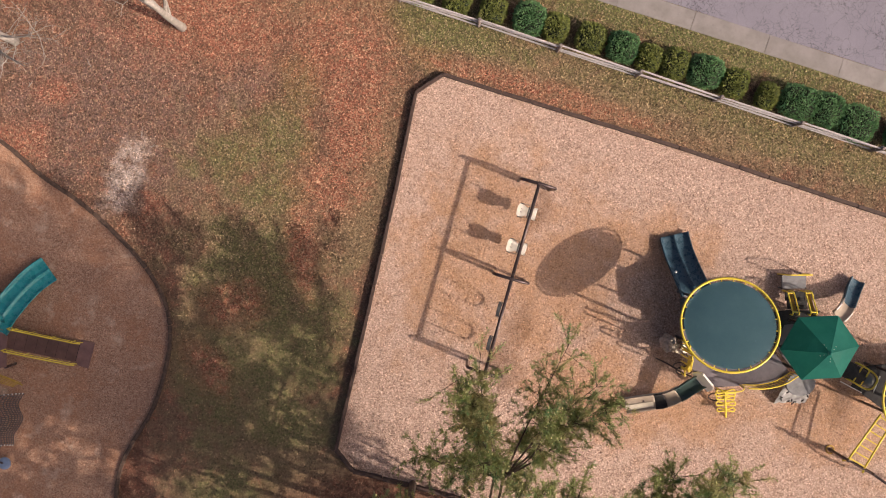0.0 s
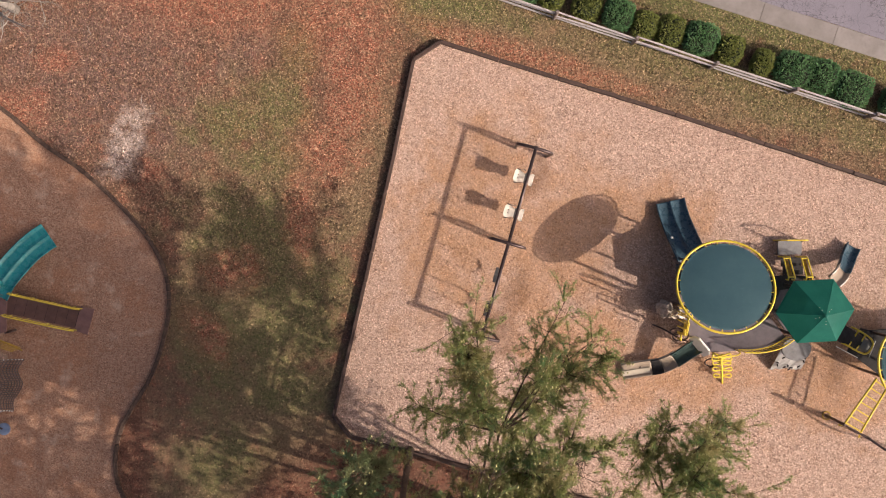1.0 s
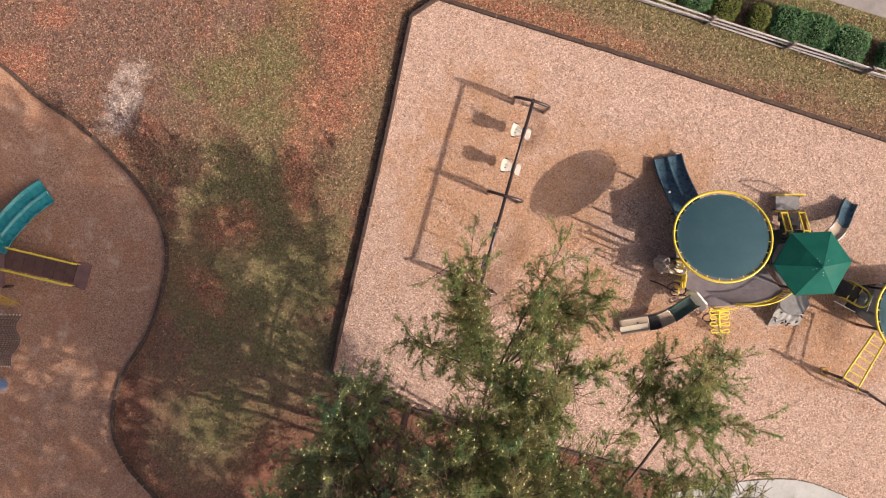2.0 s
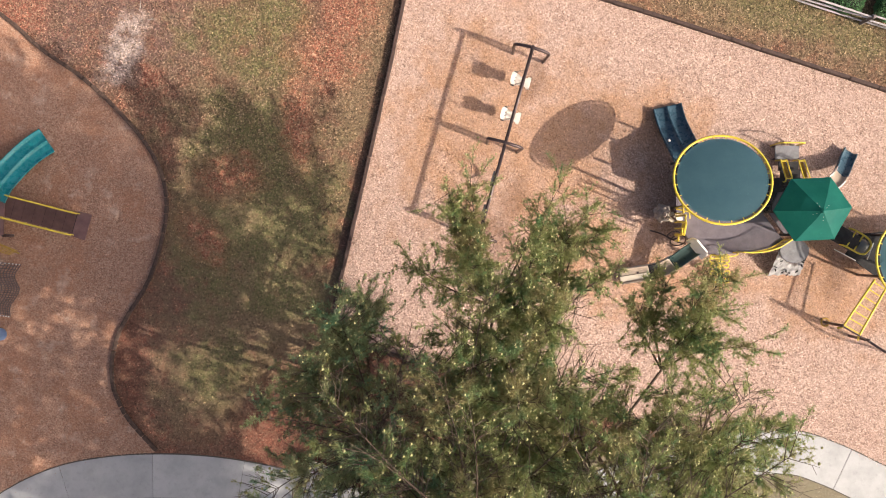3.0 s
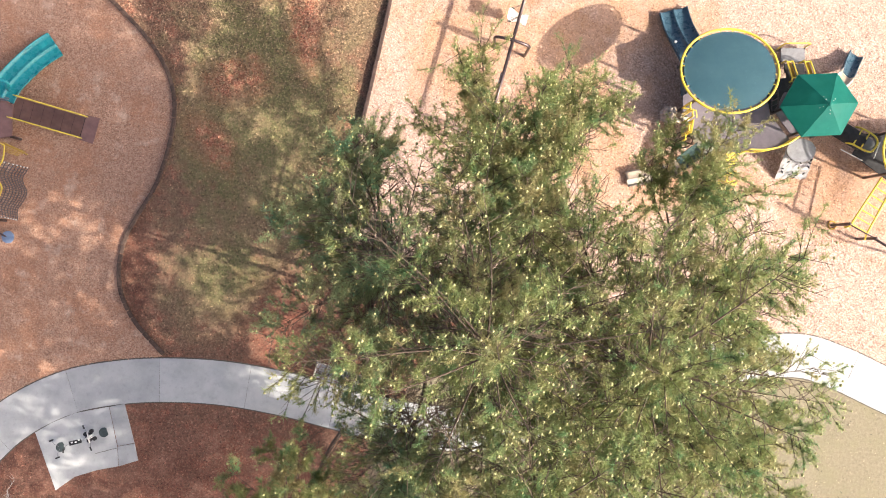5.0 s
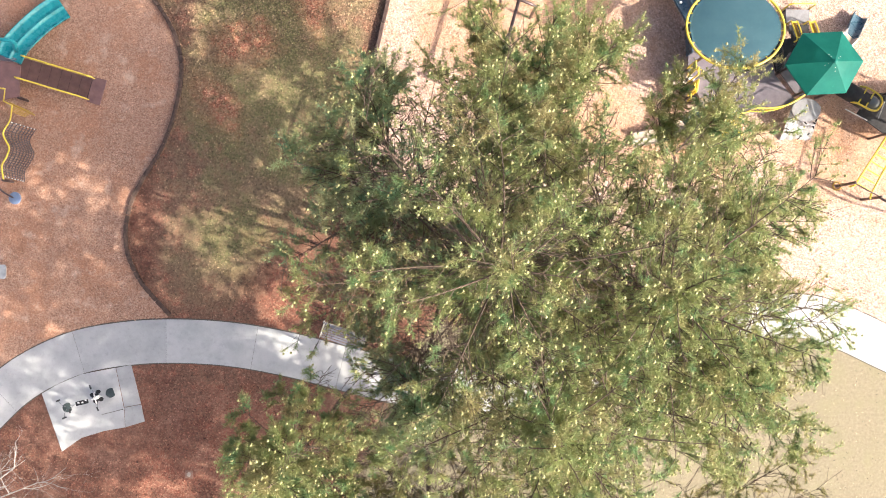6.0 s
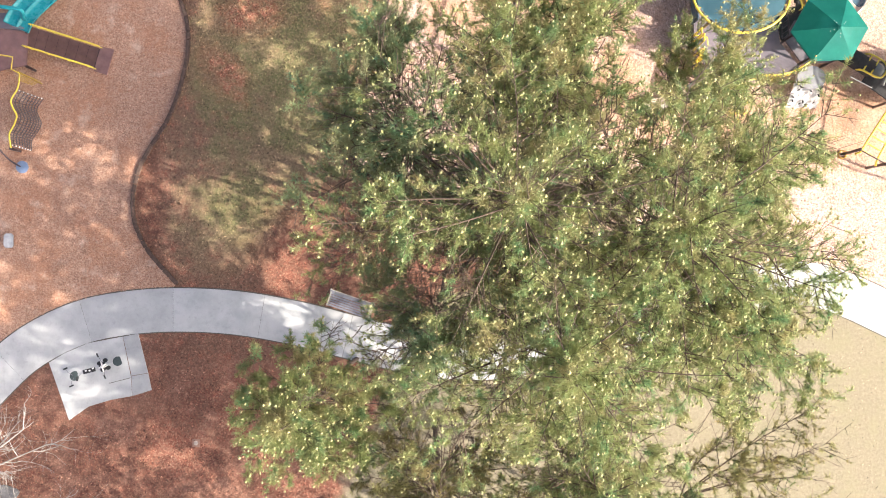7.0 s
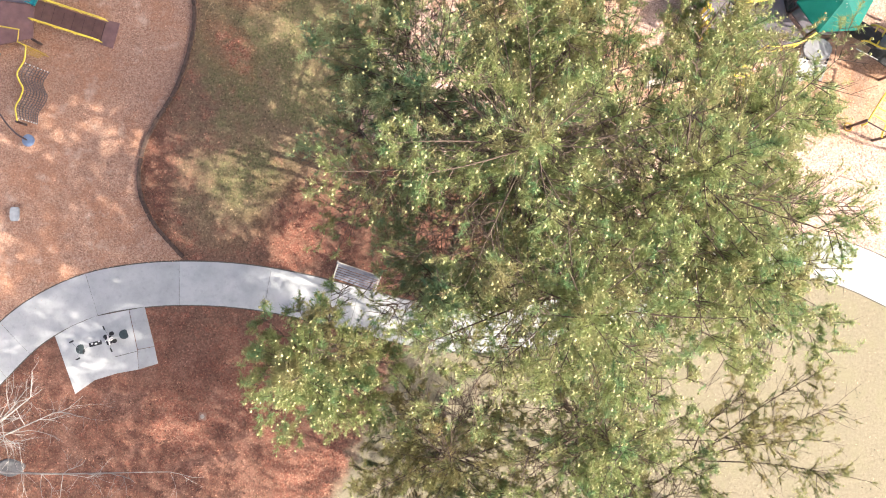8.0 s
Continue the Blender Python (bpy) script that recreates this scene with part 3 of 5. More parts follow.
# ---- fence and hedge ----
def fence():
    rng = random.Random(8)
    top = thing("split_rail_fence", "weathered grey split rail fence with three rails", "fence")
    n0, n1, gap = -4, 10, 3.29
    for i in range(n0, n1 + 1):
        p = FENCE0 + ALONG * (gap * i)
        bm = beam(bmesh.new(), p + Vector((0, 0, -0.2)), p + Vector((rng.uniform(-0.02, 0.02), rng.uniform(-0.02, 0.02), 1.22)), 0.13, 0.13, 0.02)
        part("post", bm, M_FPOST, top)
        if i == n1:
            break
        for z in (0.26, 0.66, 1.08):
            a = p + OUT * rng.uniform(-0.05, 0.05) + Vector((0, 0, z + rng.uniform(-0.03, 0.03))) - ALONG * 0.06
            b = p + ALONG * (gap + 0.06) + OUT * rng.uniform(-0.05, 0.05) + Vector((0, 0, z + rng.uniform(-0.03, 0.03)))
            mid = a.lerp(b, 0.5) + Vector((0, 0, rng.uniform(-0.025, 0.01)))
            bm = bmesh.new()
            tube(bm, [a, a.lerp(mid, 0.5), mid, mid.lerp(b, 0.5), b], [0.034, 0.042, 0.046, 0.042, 0.034], 6)
            part("rail", bm, M_RAIL, top)


fence()


def shrub(x, y, rx, ry, h, material, label, seed, count):
    rng = random.Random(seed)
    top = thing("hedge_shrub", label, "shrub", (x, y, 0), "shrubs along the fence")
    turn = Matrix.Rotation(math.atan2(ALONG.y, ALONG.x), 4, "Z")
    # solid dark body behind the leaves, its colour imitating shade between them
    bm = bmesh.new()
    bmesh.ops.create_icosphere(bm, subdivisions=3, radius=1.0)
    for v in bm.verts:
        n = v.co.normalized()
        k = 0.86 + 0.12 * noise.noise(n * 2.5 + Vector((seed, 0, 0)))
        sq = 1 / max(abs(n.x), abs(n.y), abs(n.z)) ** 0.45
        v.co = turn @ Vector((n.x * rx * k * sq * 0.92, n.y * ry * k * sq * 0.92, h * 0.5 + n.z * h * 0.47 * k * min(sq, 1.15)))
    part("core", bm, M_HEDGESHADE, top)
    verts, faces = [], []
    for i in range(count):
        n = Vector((rng.gauss(0, 1), rng.gauss(0, 1), rng.gauss(0.35, 1))).normalized()
        k = 0.9 + 0.13 * noise.noise(n * 2.5 + Vector((seed, 0, 0))) + rng.uniform(-0.05, 0.09)
        sq = 1 / max(abs(n.x), abs(n.y), abs(n.z)) ** 0.45
        c = turn @ Vector((n.x * rx * k * sq * 0.92, n.y * ry * k * sq * 0.92, h * 0.5 + n.z * h * 0.5 * k * min(sq, 1.15)))
        if c.z < 0.03:
            continue
        d = (n + Vector((rng.gauss(0, 0.7), rng.gauss(0, 0.7), rng.gauss(0.3, 0.7)))).normalized()
        s = d.orthogonal().normalized()
        s = (s + d.cross(s) * rng.uniform(-2, 2)).normalized()
        l, w = rng.uniform(0.05, 0.10), rng.uniform(0.016, 0.03)
        j = len(verts)
        verts += [c - d * l * 0.3, c + d * l * 0.3 + s * w, c + d * l, c + d * l * 0.3 - s * w]
        faces.append((j, j + 1, j + 2, j + 3))
    ob = raw("leaves", verts, faces, material, top)
    ob["kind"] = "stuff"


HEDGE = [(-0.72, 8.75, 0.6, 0.52, 1), (0.69, 8.38, 0.58, 0.52, 1), (2.1, 8.0, 0.55, 0.55, 1), (3.53, 7.69, 0.66, 0.66, 0), (4.57, 7.34, 0.52, 0.56, 1), (5.95, 6.92, 0.6, 0.62, 1),
         (7.19, 6.57, 0.64, 0.62, 0), (8.23, 6.16, 0.5, 0.56, 1), (9.26, 5.92, 0.55, 0.64, 1), (10.46, 5.61, 0.7, 0.68, 0), (11.62, 5.17, 0.55, 0.6, 1), (12.91, 4.66, 0.42, 0.55, 1),
         (14.14, 4.4, 0.78, 0.7, 0), (15.25, 4.11, 0.72, 0.7, 0), (16.44, 3.6, 0.82, 0.74, 0), (18.2, 3.1, 0.6, 0.6, 0), (19.6, 2.7, 0.6, 0.6, 1)]
for i, (x, y, rx, ry, yellow) in enumerate(HEDGE):
    c = Vector((x, y, 0)) + OUT * 0.02
    if yellow:
        shrub(c.x, c.y, rx * 1.06, ry * 1.06, 0.95, M_HEDGE2, "clipped yellow-green shrub behind the rail fence", 20 + i, 2600)
    else:
        shrub(c.x, c.y, rx * 1.06, ry * 1.06, 1.05, M_HEDGE, "clipped dark green shrub behind the rail fence", 20 + i, 3200)


# ---- swing set ----
def swing_set():
    top = thing("swing_set", "dark brown steel arch swing frame with two bays on wood chips", "swing set")
    ends = [Vector((3.78, 1.18, 0)), Vector((2.74, -2.45, 0)), Vector((1.72, -6.05, 0))]
    across = Vector((0.96, -0.28, 0)).normalized()
    peak = 2.02
    for i, e in enumerate(ends):
        arch = []
        for s, z in ((-0.64, 0.0), (-0.66, 0.7), (-0.69, 1.5), (-0.68, 1.86), (-0.55, 2.04), (-0.28, 2.16), (0, 2.2), (0.28, 2.16), (0.55, 2.04), (0.68, 1.86), (0.69, 1.5), (0.66, 0.7), (0.64, 0.0)):
            arch.append(e + across * s + Vector((0, 0, z * 0.91 - (0.03 if z == 0 else 0))))
        bm = bmesh.new()
        tube(bm, curve(arch, 3), 0.062, 10)
        part("arch", bm, M_STEEL, top, smooth=True)
        bm = beam(bmesh.new(), e + Vector((0, 0, peak - 0.09)), e + Vector((0, 0, peak + 0.07)), 0.14, 0.14, 0.02)
        part("clamp", bm, M_STEEL, top)
    along = (ends[2] - ends[0]).normalized()
    for a, b in zip(ends, ends[1:]):
        bm = bmesh.new()
        tube(bm, [a + Vector((0, 0, peak)) - along * 0.08, b + Vector((0, 0, peak)) - along * 0.08], 0.066, 12)
        part("beam", bm, M_STEEL, top, smooth=True)
    return ends, across, along, peak


ENDS, ACROSS, ALONGB, PEAK = swing_set()


def chain(bm, a, b, link=0.09):
    a, b = Vector(a), Vector(b)
    n = max(2, int((b - a).length / link))
    d = (b - a).normalized()
    s = d.orthogonal().normalized()
    t = d.cross(s)
    for i in range(n):
        p, q = a.lerp(b, i / n), a.lerp(b, (i + 1) / n)
        w = (s if i % 2 else t) * 0.02
        tube(bm, [p - w, q - w], 0.0095, 4)
        tube(bm, [p + w, q + w], 0.0095, 4)


def hanger(top, hook, left, right):
    for side in (left, right):
        bm = bmesh.new()
        chain(bm, hook + (side - hook).project(ALONGB) * 0.9 + Vector((0, 0, -0.05)), side)
        part("chain", bm, M_CHAIN, top)


def belt_swing(at):
    top = thing("belt_swing", "black rubber belt swing hanging on chains", "swing", group="swings on the frame")
    p = ENDS[1].lerp(ENDS[2], at) + Vector((0, 0, PEAK))
    seat = p + Vector((0, 0, -1.52)) - ACROSS * 0.02
    pts = [seat + ALONGB * u * 0.30 + Vector((0, 0, 0.20 * u * u)) for u in (-1, -0.8, -0.55, -0.28, 0, 0.28, 0.55, 0.8, 1)]
    bm = bmesh.new()
    sweep(bm, pts, [(-0.075, -0.008), (0.075, -0.008), (0.075, 0.008), (-0.075, 0.008)])
    part("seat", bm, M_SEATGREY, top)
    hanger(top, p, pts[0], pts[-1])


def bucket_swing(at):
    top = thing("bucket_swing", "white moulded high-back swing seat hanging on chains", "swing", group="swings on the frame")
    p = ENDS[0].lerp(ENDS[1], at) + Vector((0, 0, PEAK))
    c = p + Vector((0, 0, -1.2)) - ACROSS * 0.02
    m = Matrix(((ALONGB.x, ACROSS.x, 0, c.x), (ALONGB.y, ACROSS.y, 0, c.y), (0, 0, 1, c.z), (0, 0, 0, 1))) @ Matrix.Scale(0.87, 4)
    # local x along the beam, y across it: the back rises towards -y
    bm = bmesh.new()
    prof = [(-0.52, 0.38), (-0.49, 0.31), (-0.43, 0.20), (-0.34, 0.06), (-0.22, -0.02), (-0.08, -0.05), (0.06, -0.06), (0.20, -0.06), (0.27, -0.07), (0.38, -0.09), (0.42, -0.10)]
    wid = [0.16, 0.24, 0.29, 0.30, 0.27, 0.21, 0.19, 0.20, 0.27, 0.29, 0.26]
    rows = []
    for (y, z), w in zip(prof, wid):
        rows.append([bm.verts.new(m @ Vector((x * w, y, z + 0.07 * abs(x) ** 3))) for x in (-1, -0.85, -0.5, 0, 0.5, 0.85, 1)])
    for r, s in zip(rows, rows[1:]):
        for i in range(6):
            bm.faces.new((r[i], r[i + 1], s[i + 1], s[i]))
    bmesh.ops.solidify(bm, geom=bm.faces[:], thickness=0.035)
    part("shell", bm, M_WHITE, top, smooth=True)
    for x in (-0.075, 0.075):
        bm = box(bmesh.new(), (0.035, 0.07, 0.03), m @ Matrix.Translation((x, -0.30, 0.06)), 0.01)
        part("strap_slot", bm, M_SEATGREY, top, "dark strap slot")
    bm = bmesh.new()
    tube(bm, [m @ Vector((x, 0.02, 0.20)) for x in (-0.24, 0.24)], 0.03, 8)
    tube(bm, [m @ Vector((0, 0.02, 0.20)), m @ Vector((0, 0.05, -0.04))], 0.025, 8)
    part("lap_bar", bm, M_SEATGREY, top, "dark lap bar")
    for q in ((-0.31, -0.36, 0.18), (0.31, -0.36, 0.18)):
        bm = box(bmesh.new(), (0.05, 0.17, 0.10), m @ Matrix.Translation(q), 0.01)
        part("bracket", bm, M_SEATGREY, top)
    hanger(top, p, m @ Vector((-0.31, -0.34, 0.22)), m @ Vector((0.31, -0.34, 0.22)))


for at in (0.36, 0.73):
    belt_swing(at)
for at in (0.30, 0.68):
    bucket_swing(at)

# ---- large play structure ----
play = thing("play_structure", "large play structure with round and six-sided roofs, slides and climbers", "play structure")
DECK = 1.10


def post(x, y, h, parent=play, r=0.055, material=None, lean=(0, 0)):
    bm = bmesh.new()
    tube(bm, [(x, y, -0.1), (x + lean[0] * 0.5, y + lean[1] * 0.5, h * 0.5), (x + lean[0], y + lean[1], h - 0.02), (x + lean[0], y + lean[1], h)], [r, r, r, r * 0.7], 12)
    part("post", bm, material or M_STEEL, parent, smooth=True)


def round_roof(cx, cy, cz, r, lean, side, parent):
    """A shallow round roof panel in a yellow tube rim, tipped towards +y and a little towards -x."""
    m = pose(cx, cy, cz, -lean, -side, 0)
    bm = bmesh.new()
    n, rings = 64, ((0.0, 0.10), (0.35, 0.092), (0.65, 0.065), (0.84, 0.03), (0.935, 0.0))
    last = None
    for u, z in rings:
        if u == 0:
            row = [bm.verts.new(m @ Vector((0, 0, z)))]
        else:
            row = [bm.verts.new(m @ Vector((u * r * math.cos(2 * math.pi * i / n), u * r * math.sin(2 * math.pi * i / n), z))) for i in range(n)]
        if last:
            for i in range(n):
                j = (i + 1) % n
                bm.faces.new((last[0], row[i], row[j]) if len(last) == 1 else (last[i], row[i], row[j], last[j]))
        last = row
    bmesh.ops.solidify(bm, geom=bm.faces[:], thickness=0.02)
    roof = part("round_roof", bm, M_ROOF, parent, "blue-green round roof panel", True)
    bm = bmesh.new()
    ring = [m @ Vector((r * math.cos(2 * math.pi * i / 72), r * math.sin(2 * math.pi * i / 72), 0)) for i in range(73)]
    tube(bm, ring, 0.045, 10, False)
    part("rim", bm, M_YELLOW, roof, "yellow tube rim", True)
    for i in range(24):
        a = 2 * math.pi * (i + 0.5) / 24
        bm = bmesh.new()
        beam(bm, m @ Vector((0.925 * r * math.cos(a), 0.925 * r * math.sin(a), 0.02)), m @ Vector((0.985 * r * math.cos(a), 0.985 * r * math.sin(a), 0.015)), 0.034, 0.025, 0.006)
        part("clip", bm, M_YELLOW, roof)
    return m


round_roof(10.51, -3.98, 3.80, 1.74, 19.0, 6.0, play)
for x, y, h in ((9.55, -4.9, 3.95), (9.6, -3.1, 3.2), (11.5, -3.1, 3.2), (11.55, -5.0, 4.0)):
    post(x, y, h)


def deck(name, outline, z, material=None):
    bm = bmesh.new()
    slab(bm, outline, z - 0.06, z, 0.012)
    d = part(name, bm, material or M_DECK, play)
    return d


deck("deck", [(9.55, -3.2), (10.55, -2.55), (11.7, -3.0), (12.75, -3.9), (12.95, -5.2), (13.75, -6.2), (12.9, -6.62), (11.9, -6.72), (10.85, -6.78), (10.0, -6.25), (9.5, -5.0)], DECK)
deck("hex_deck", [(14.35 + 1.22 * math.cos(radians(60 * i + 4)), -5.0 + 1.16 * math.sin(radians(60 * i + 4))) for i in range(6)], DECK + 0.01)
deck("bridge_deck", [(12.72, -3.85), (13.7, -3.72), (14.9, -3.78), (14.6, -4.2), (13.5, -4.3), (13.1, -5.1), (12.98, -5.1)], DECK + 0.02, M_BLACK)


def hex_roof():
    c, zc, ze = Vector((14.35, -5.02, 0)), 3.2, 2.45
    rim = [c + Vector((1.49 * math.cos(radians(60 * i + 3)), 1.36 * math.sin(radians(60 * i + 3)), ze)) for i in range(6)]
    apex = c + Vector((0.08, -0.1, zc))
    bm = bmesh.new()
    bmesh.ops.create_uvsphere(bm, u_segments=12, v_segments=6, radius=0.09, matrix=Matrix.Translation(apex))
    roof = part("hex_roof", bm, M_HEX, play, "six-sided green pyramid roof", True)
    for i in range(6):
        a, b = rim[i], rim[(i + 1) % 6]
        bm = bmesh.new()
        v = [bm.verts.new(p) for p in (a, b, b + Vector((0, 0, -0.09)), a + Vector((0, 0, -0.09)))]
        t = bm.verts.new(apex)
        m = [bm.verts.new(a.lerp(b, u) + Vector((0, 0, -0.012))) for u in (0.33, 0.66)]
        q = [bm.verts.new(apex.lerp(a, 0.5) + Vector((0, 0, 0.03))), bm.verts.new(apex.lerp(b, 0.5) + Vector((0, 0, 0.03)))]
        bm.faces.new((v[0], m[0], m[1], v[1], q[1], q[0]))
        bm.faces.new((q[0], q[1], t))
        bm.faces.new((v[0], v[3], v[2], v[1], m[1], m[0]))
        bmesh.ops.solidify(bm, geom=bm.faces[:], thickness=0.015)
        part("panel", bm, M_HEX, roof)
        # ridge cap
        bm = bmesh.new()
        tube(bm, [apex + Vector((0, 0, 0.0)), apex.lerp(a, 0.5) + Vector((0, 0, 0.028)), a], 0.009, 6)
        part("ridge", bm, M_HEX, roof)
    for i in range(6):
        a = c + (rim[i] - c) * 0.8
        post(a.x, a.y, 2.48)
    # small pale rivets round the crown
    for i in range(9):
        a = 2 * math.pi * i / 9
        for r in (0.22, 0.34):
            if (i + int(r * 50)) % 2:
                continue
            p = apex + Vector((r * math.cos(a), r * math.sin(a), -0.5 * r + 0.03))
            bm = bmesh.new()
            bmesh.ops.create_uvsphere(bm, u_segments=6, v_segments=4, radius=0.016, matrix=Matrix.Translation(p))
            part("rivet", bm, M_WHITE, roof)


hex_roof()


def slide(name, line, width, lanes, material, label, wall=0.16, parent=play):
    bm = bmesh.new()
    sweep(bm, curve(line, 6), chute(width, lanes, wall))
    return part(name, bm, material, parent, label, True)


slide("double_slide", [(9.98, -3.05, 1.13), (9.88, -2.75, 1.05), (9.72, -2.2, 0.68), (9.55, -1.6, 0.34), (9.44, -1.15, 0.2), (9.36, -0.80, 0.17)], 1.1, 2, M_BLUESLIDE, "dark blue two-lane slide")
bm = beam(bmesh.new(), (9.42, -1.02, -0.05), (9.42, -1.02, 0.17), 0.08, 0.5, 0.01)
part("slide_foot", bm, M_BLACK, play)
# arched hood with rounded shoulders at the head of the double slide
bm = bmesh.new()
slab(bm, [(-0.66, 0), (-0.44, 0), (-0.42, 0.28), (-0.3, 0.44), (0.3, 0.44), (0.42, 0.28), (0.44, 0), (0.66, 0), (0.72, 0.35), (0.66, 0.66), (0.5, 0.82), (0.2, 0.72), (-0.2, 0.72), (-0.5, 0.82), (-0.66, 0.66), (-0.72, 0.35)], -0.04, 0.04, 0.012)
bm.transform(Matrix.Translation((9.98, -3.08, DECK)) @ Matrix.Rotation(radians(26), 4, "Z") @ Matrix.Rotation(radians(90), 4, "X"))
part("double_slide_hood", bm, M_BLUESLIDE, play, "dark blue arched hood")
bm = beam(bmesh.new(), (9.5, -4.45, 1.34), (9.46, -3.3, 1.40), 0.05, 0.88, 0.015)
part("side_panel", bm, M_BLUESLIDE, play, "dark blue side panel")
bm = bmesh.new()
bmesh.ops.create_uvsphere(bm, u_segments=14, v_segments=8, radius=0.055, matrix=Matrix.Translation((9.28, -2.25, 0.9)))
part("knob", bm, M_WHITE, play, "small pale knob")

# segmented slide on the west side: four moulded lengths of different colours
seg_line = curve([(10.38, -6.42, 1.16), (9.95, -6.72, 1.02), (9.45, -7.12, 0.78), (8.95, -7.40, 0.50), (8.4, -7.52, 0.30), (7.48, -7.68, 0.20)], 8)
cuts = (0, 16, 23, 29, len(seg_line) - 1)
for (a, b), mat, lab in zip(zip(cuts, cuts[1:]), (M_DARKGREEN, M_TAUPE, M_BLACK, M_TAUPE), ("dark green slide length", "taupe slide length", "black slide length", "taupe slide exit")):
    bm = bmesh.new()
    sweep(bm, seg_line[a:b + 1], chute(0.54, 1, 0.15))
    part("slide_section", bm, mat, play, lab, True)
bm = bmesh.new()
tube(bm, offset_line(seg_line, -0.30)[14:], 0.03, 6)
part("slide_lip", bm, M_TAN, play, "pale slide edge")
bm = bmesh.new()
lane = offset_line(seg_line, 0.13)[30:]
sweep(bm, [p + Vector((0, 0, 0.02)) for p in lane], [(-0.16, 0.12), (-0.12, 0.02), (0.10, 0.0), (0.13, 0.012), (-0.12, 0.04), (-0.18, 0.15)])
part("slide_inlay", bm, M_TAN, play, "pale tan inlay on the slide exit")
bm = bmesh.new()
slab(bm, [(-0.48, 0), (0.48, 0), (0.46, 0.35), (0.3, 0.52), (-0.3, 0.52), (-0.46, 0.35)], -0.04, 0.04, 0.015)
bm.transform(Matrix.Translation((10.22, -6.58, DECK)) @ Matrix.Rotation(radians(-50), 4, "Z") @ Matrix.Rotation(radians(60), 4, "X"))
part("slide_hood", bm, M_WHITE, play, "white hood panel at the slide head")
for x, y in ((8.2, -7.5), (9.2, -7.3)):
    post(x, y, 0.3, r=0.04)

# small slide on the north-east side
ne = curve([(15.55, -4.0, 1.12), (15.9, -3.75, 0.95), (16.25, -3.4, 0.58), (16.5, -3.05, 0.3), (16.75, -2.62, 0.17)], 7)
for (a, b), mat, lab in zip(((0, 11), (11, len(ne) - 1)), (M_TAUPE, M_BLUESLIDE), ("taupe slide head", "dark blue slide exit")):
    bm = bmesh.new()
    sweep(bm, ne[a:b + 1], chute(0.54, 1, 0.16))
    part("slide_section", bm, mat, play, lab, True)
for d in (-0.29, 0.29):
    bm = bmesh.new()
    tube(bm, [p + Vector((0, 0, 0.16)) for p in offset_line(ne, d)[2:12]], 0.03, 6)
    part("slide_lip", bm, M_WHITE, play, "white slide edge")


def railing(name, line, z0, z1, bars, material=None, parent=play):
    """A guard of upright bars between two rails."""
    pts = resample(curve([(x, y, 0) for x, y in line], 8), 0.04)
    bm = bmesh.new()
    tube(bm, [p + Vector((0, 0, z1)) for p in pts], 0.03, 8)
    rail = part(name, bm, material or M_YELLOW, parent, "", True)
    bm = bmesh.new()
    tube(bm, [p + Vector((0, 0, z0 + 0.08)) for p in pts], 0.022, 6)
    part("lower_rail", bm, material or M_YELLOW, rail)
    for i in range(bars):
        p = pts[round(i * (len(pts) - 1) / (bars - 1))]
        bm = bmesh.new()
        tube(bm, [p + Vector((0, 0, z0 + 0.08)), p + Vector((0, 0, z1))], 0.016, 5)
        part("bar", bm, material or M_YELLOW, rail)
    return rail


railing("guard_rail", [(11.85, -6.66), (12.5, -6.66), (13.2, -6.5), (13.78, -6.15)], DECK, 2.0, 16)
railing("guard_rail", [(12.75, -3.75), (12.98, -4.4), (13.0, -5.1)], DECK, 1.85, 8, M_STEEL)
for y0, y1, z1 in ((-4.92, -5.16, 2.45), (-5.25, -5.49, 2.76), (-5.74, -5.96, 2.27), (-6.02, -6.22, 1.75)):
    bm = bmesh.new()
    tube(bm, curve([(9.5, y0, DECK - 0.06), (9.46, y0, z1 - 0.1), (9.44, y0 + (y1 - y0) * 0.3, z1), (9.44, y0 + (y1 - y0) * 0.7, z1), (9.46, y1, z1 - 0.1), (9.5, y1, DECK - 0.06)], 4), 0.034, 8)
    part("hand_hoop", bm, M_YELLOW, play, "", True)
railing("guard_rail", [(10.75, -2.5), (11.3, -2.62), (11.8, -2.95)], DECK, 1.85, 8, M_STEEL)

# transfer steps on the north side with two yellow side guards
bm = slab(bmesh.new(), [(13.66, -2.95), (14.62, -2.95), (14.62, -2.4), (13.66, -2.4)], 0.33, 0.40, 0.012)
part("transfer_step", bm, M_ROCKDARK, play, "grey transfer step")
for i in range(2):
    y, z = -3.22 - 0.32 * i, 0.52 + 0.2 * i
    bm = slab(bmesh.new(), [(13.75, y - 0.2), (14.55, y - 0.2), (14.55, y + 0.16), (13.75, y + 0.16)], z - 0.05, z, 0.01)
    part("step", bm, M_BLACK, play)
for x in (13.66, 14.62):
    for y in (-2.42, -2.93):
        post(x, y, 0.42, r=0.03)
bm = bmesh.new()
tube(bm, [(13.60, -2.38, 0.05), (13.60, -2.36, 1.0), (13.75, -2.36, 1.1), (14.5, -2.36, 1.1), (14.62, -2.36, 1.0), (14.62, -2.38, 0.05)], 0.03, 6)
part("hand_hoop", bm, M_YELLOW, play)
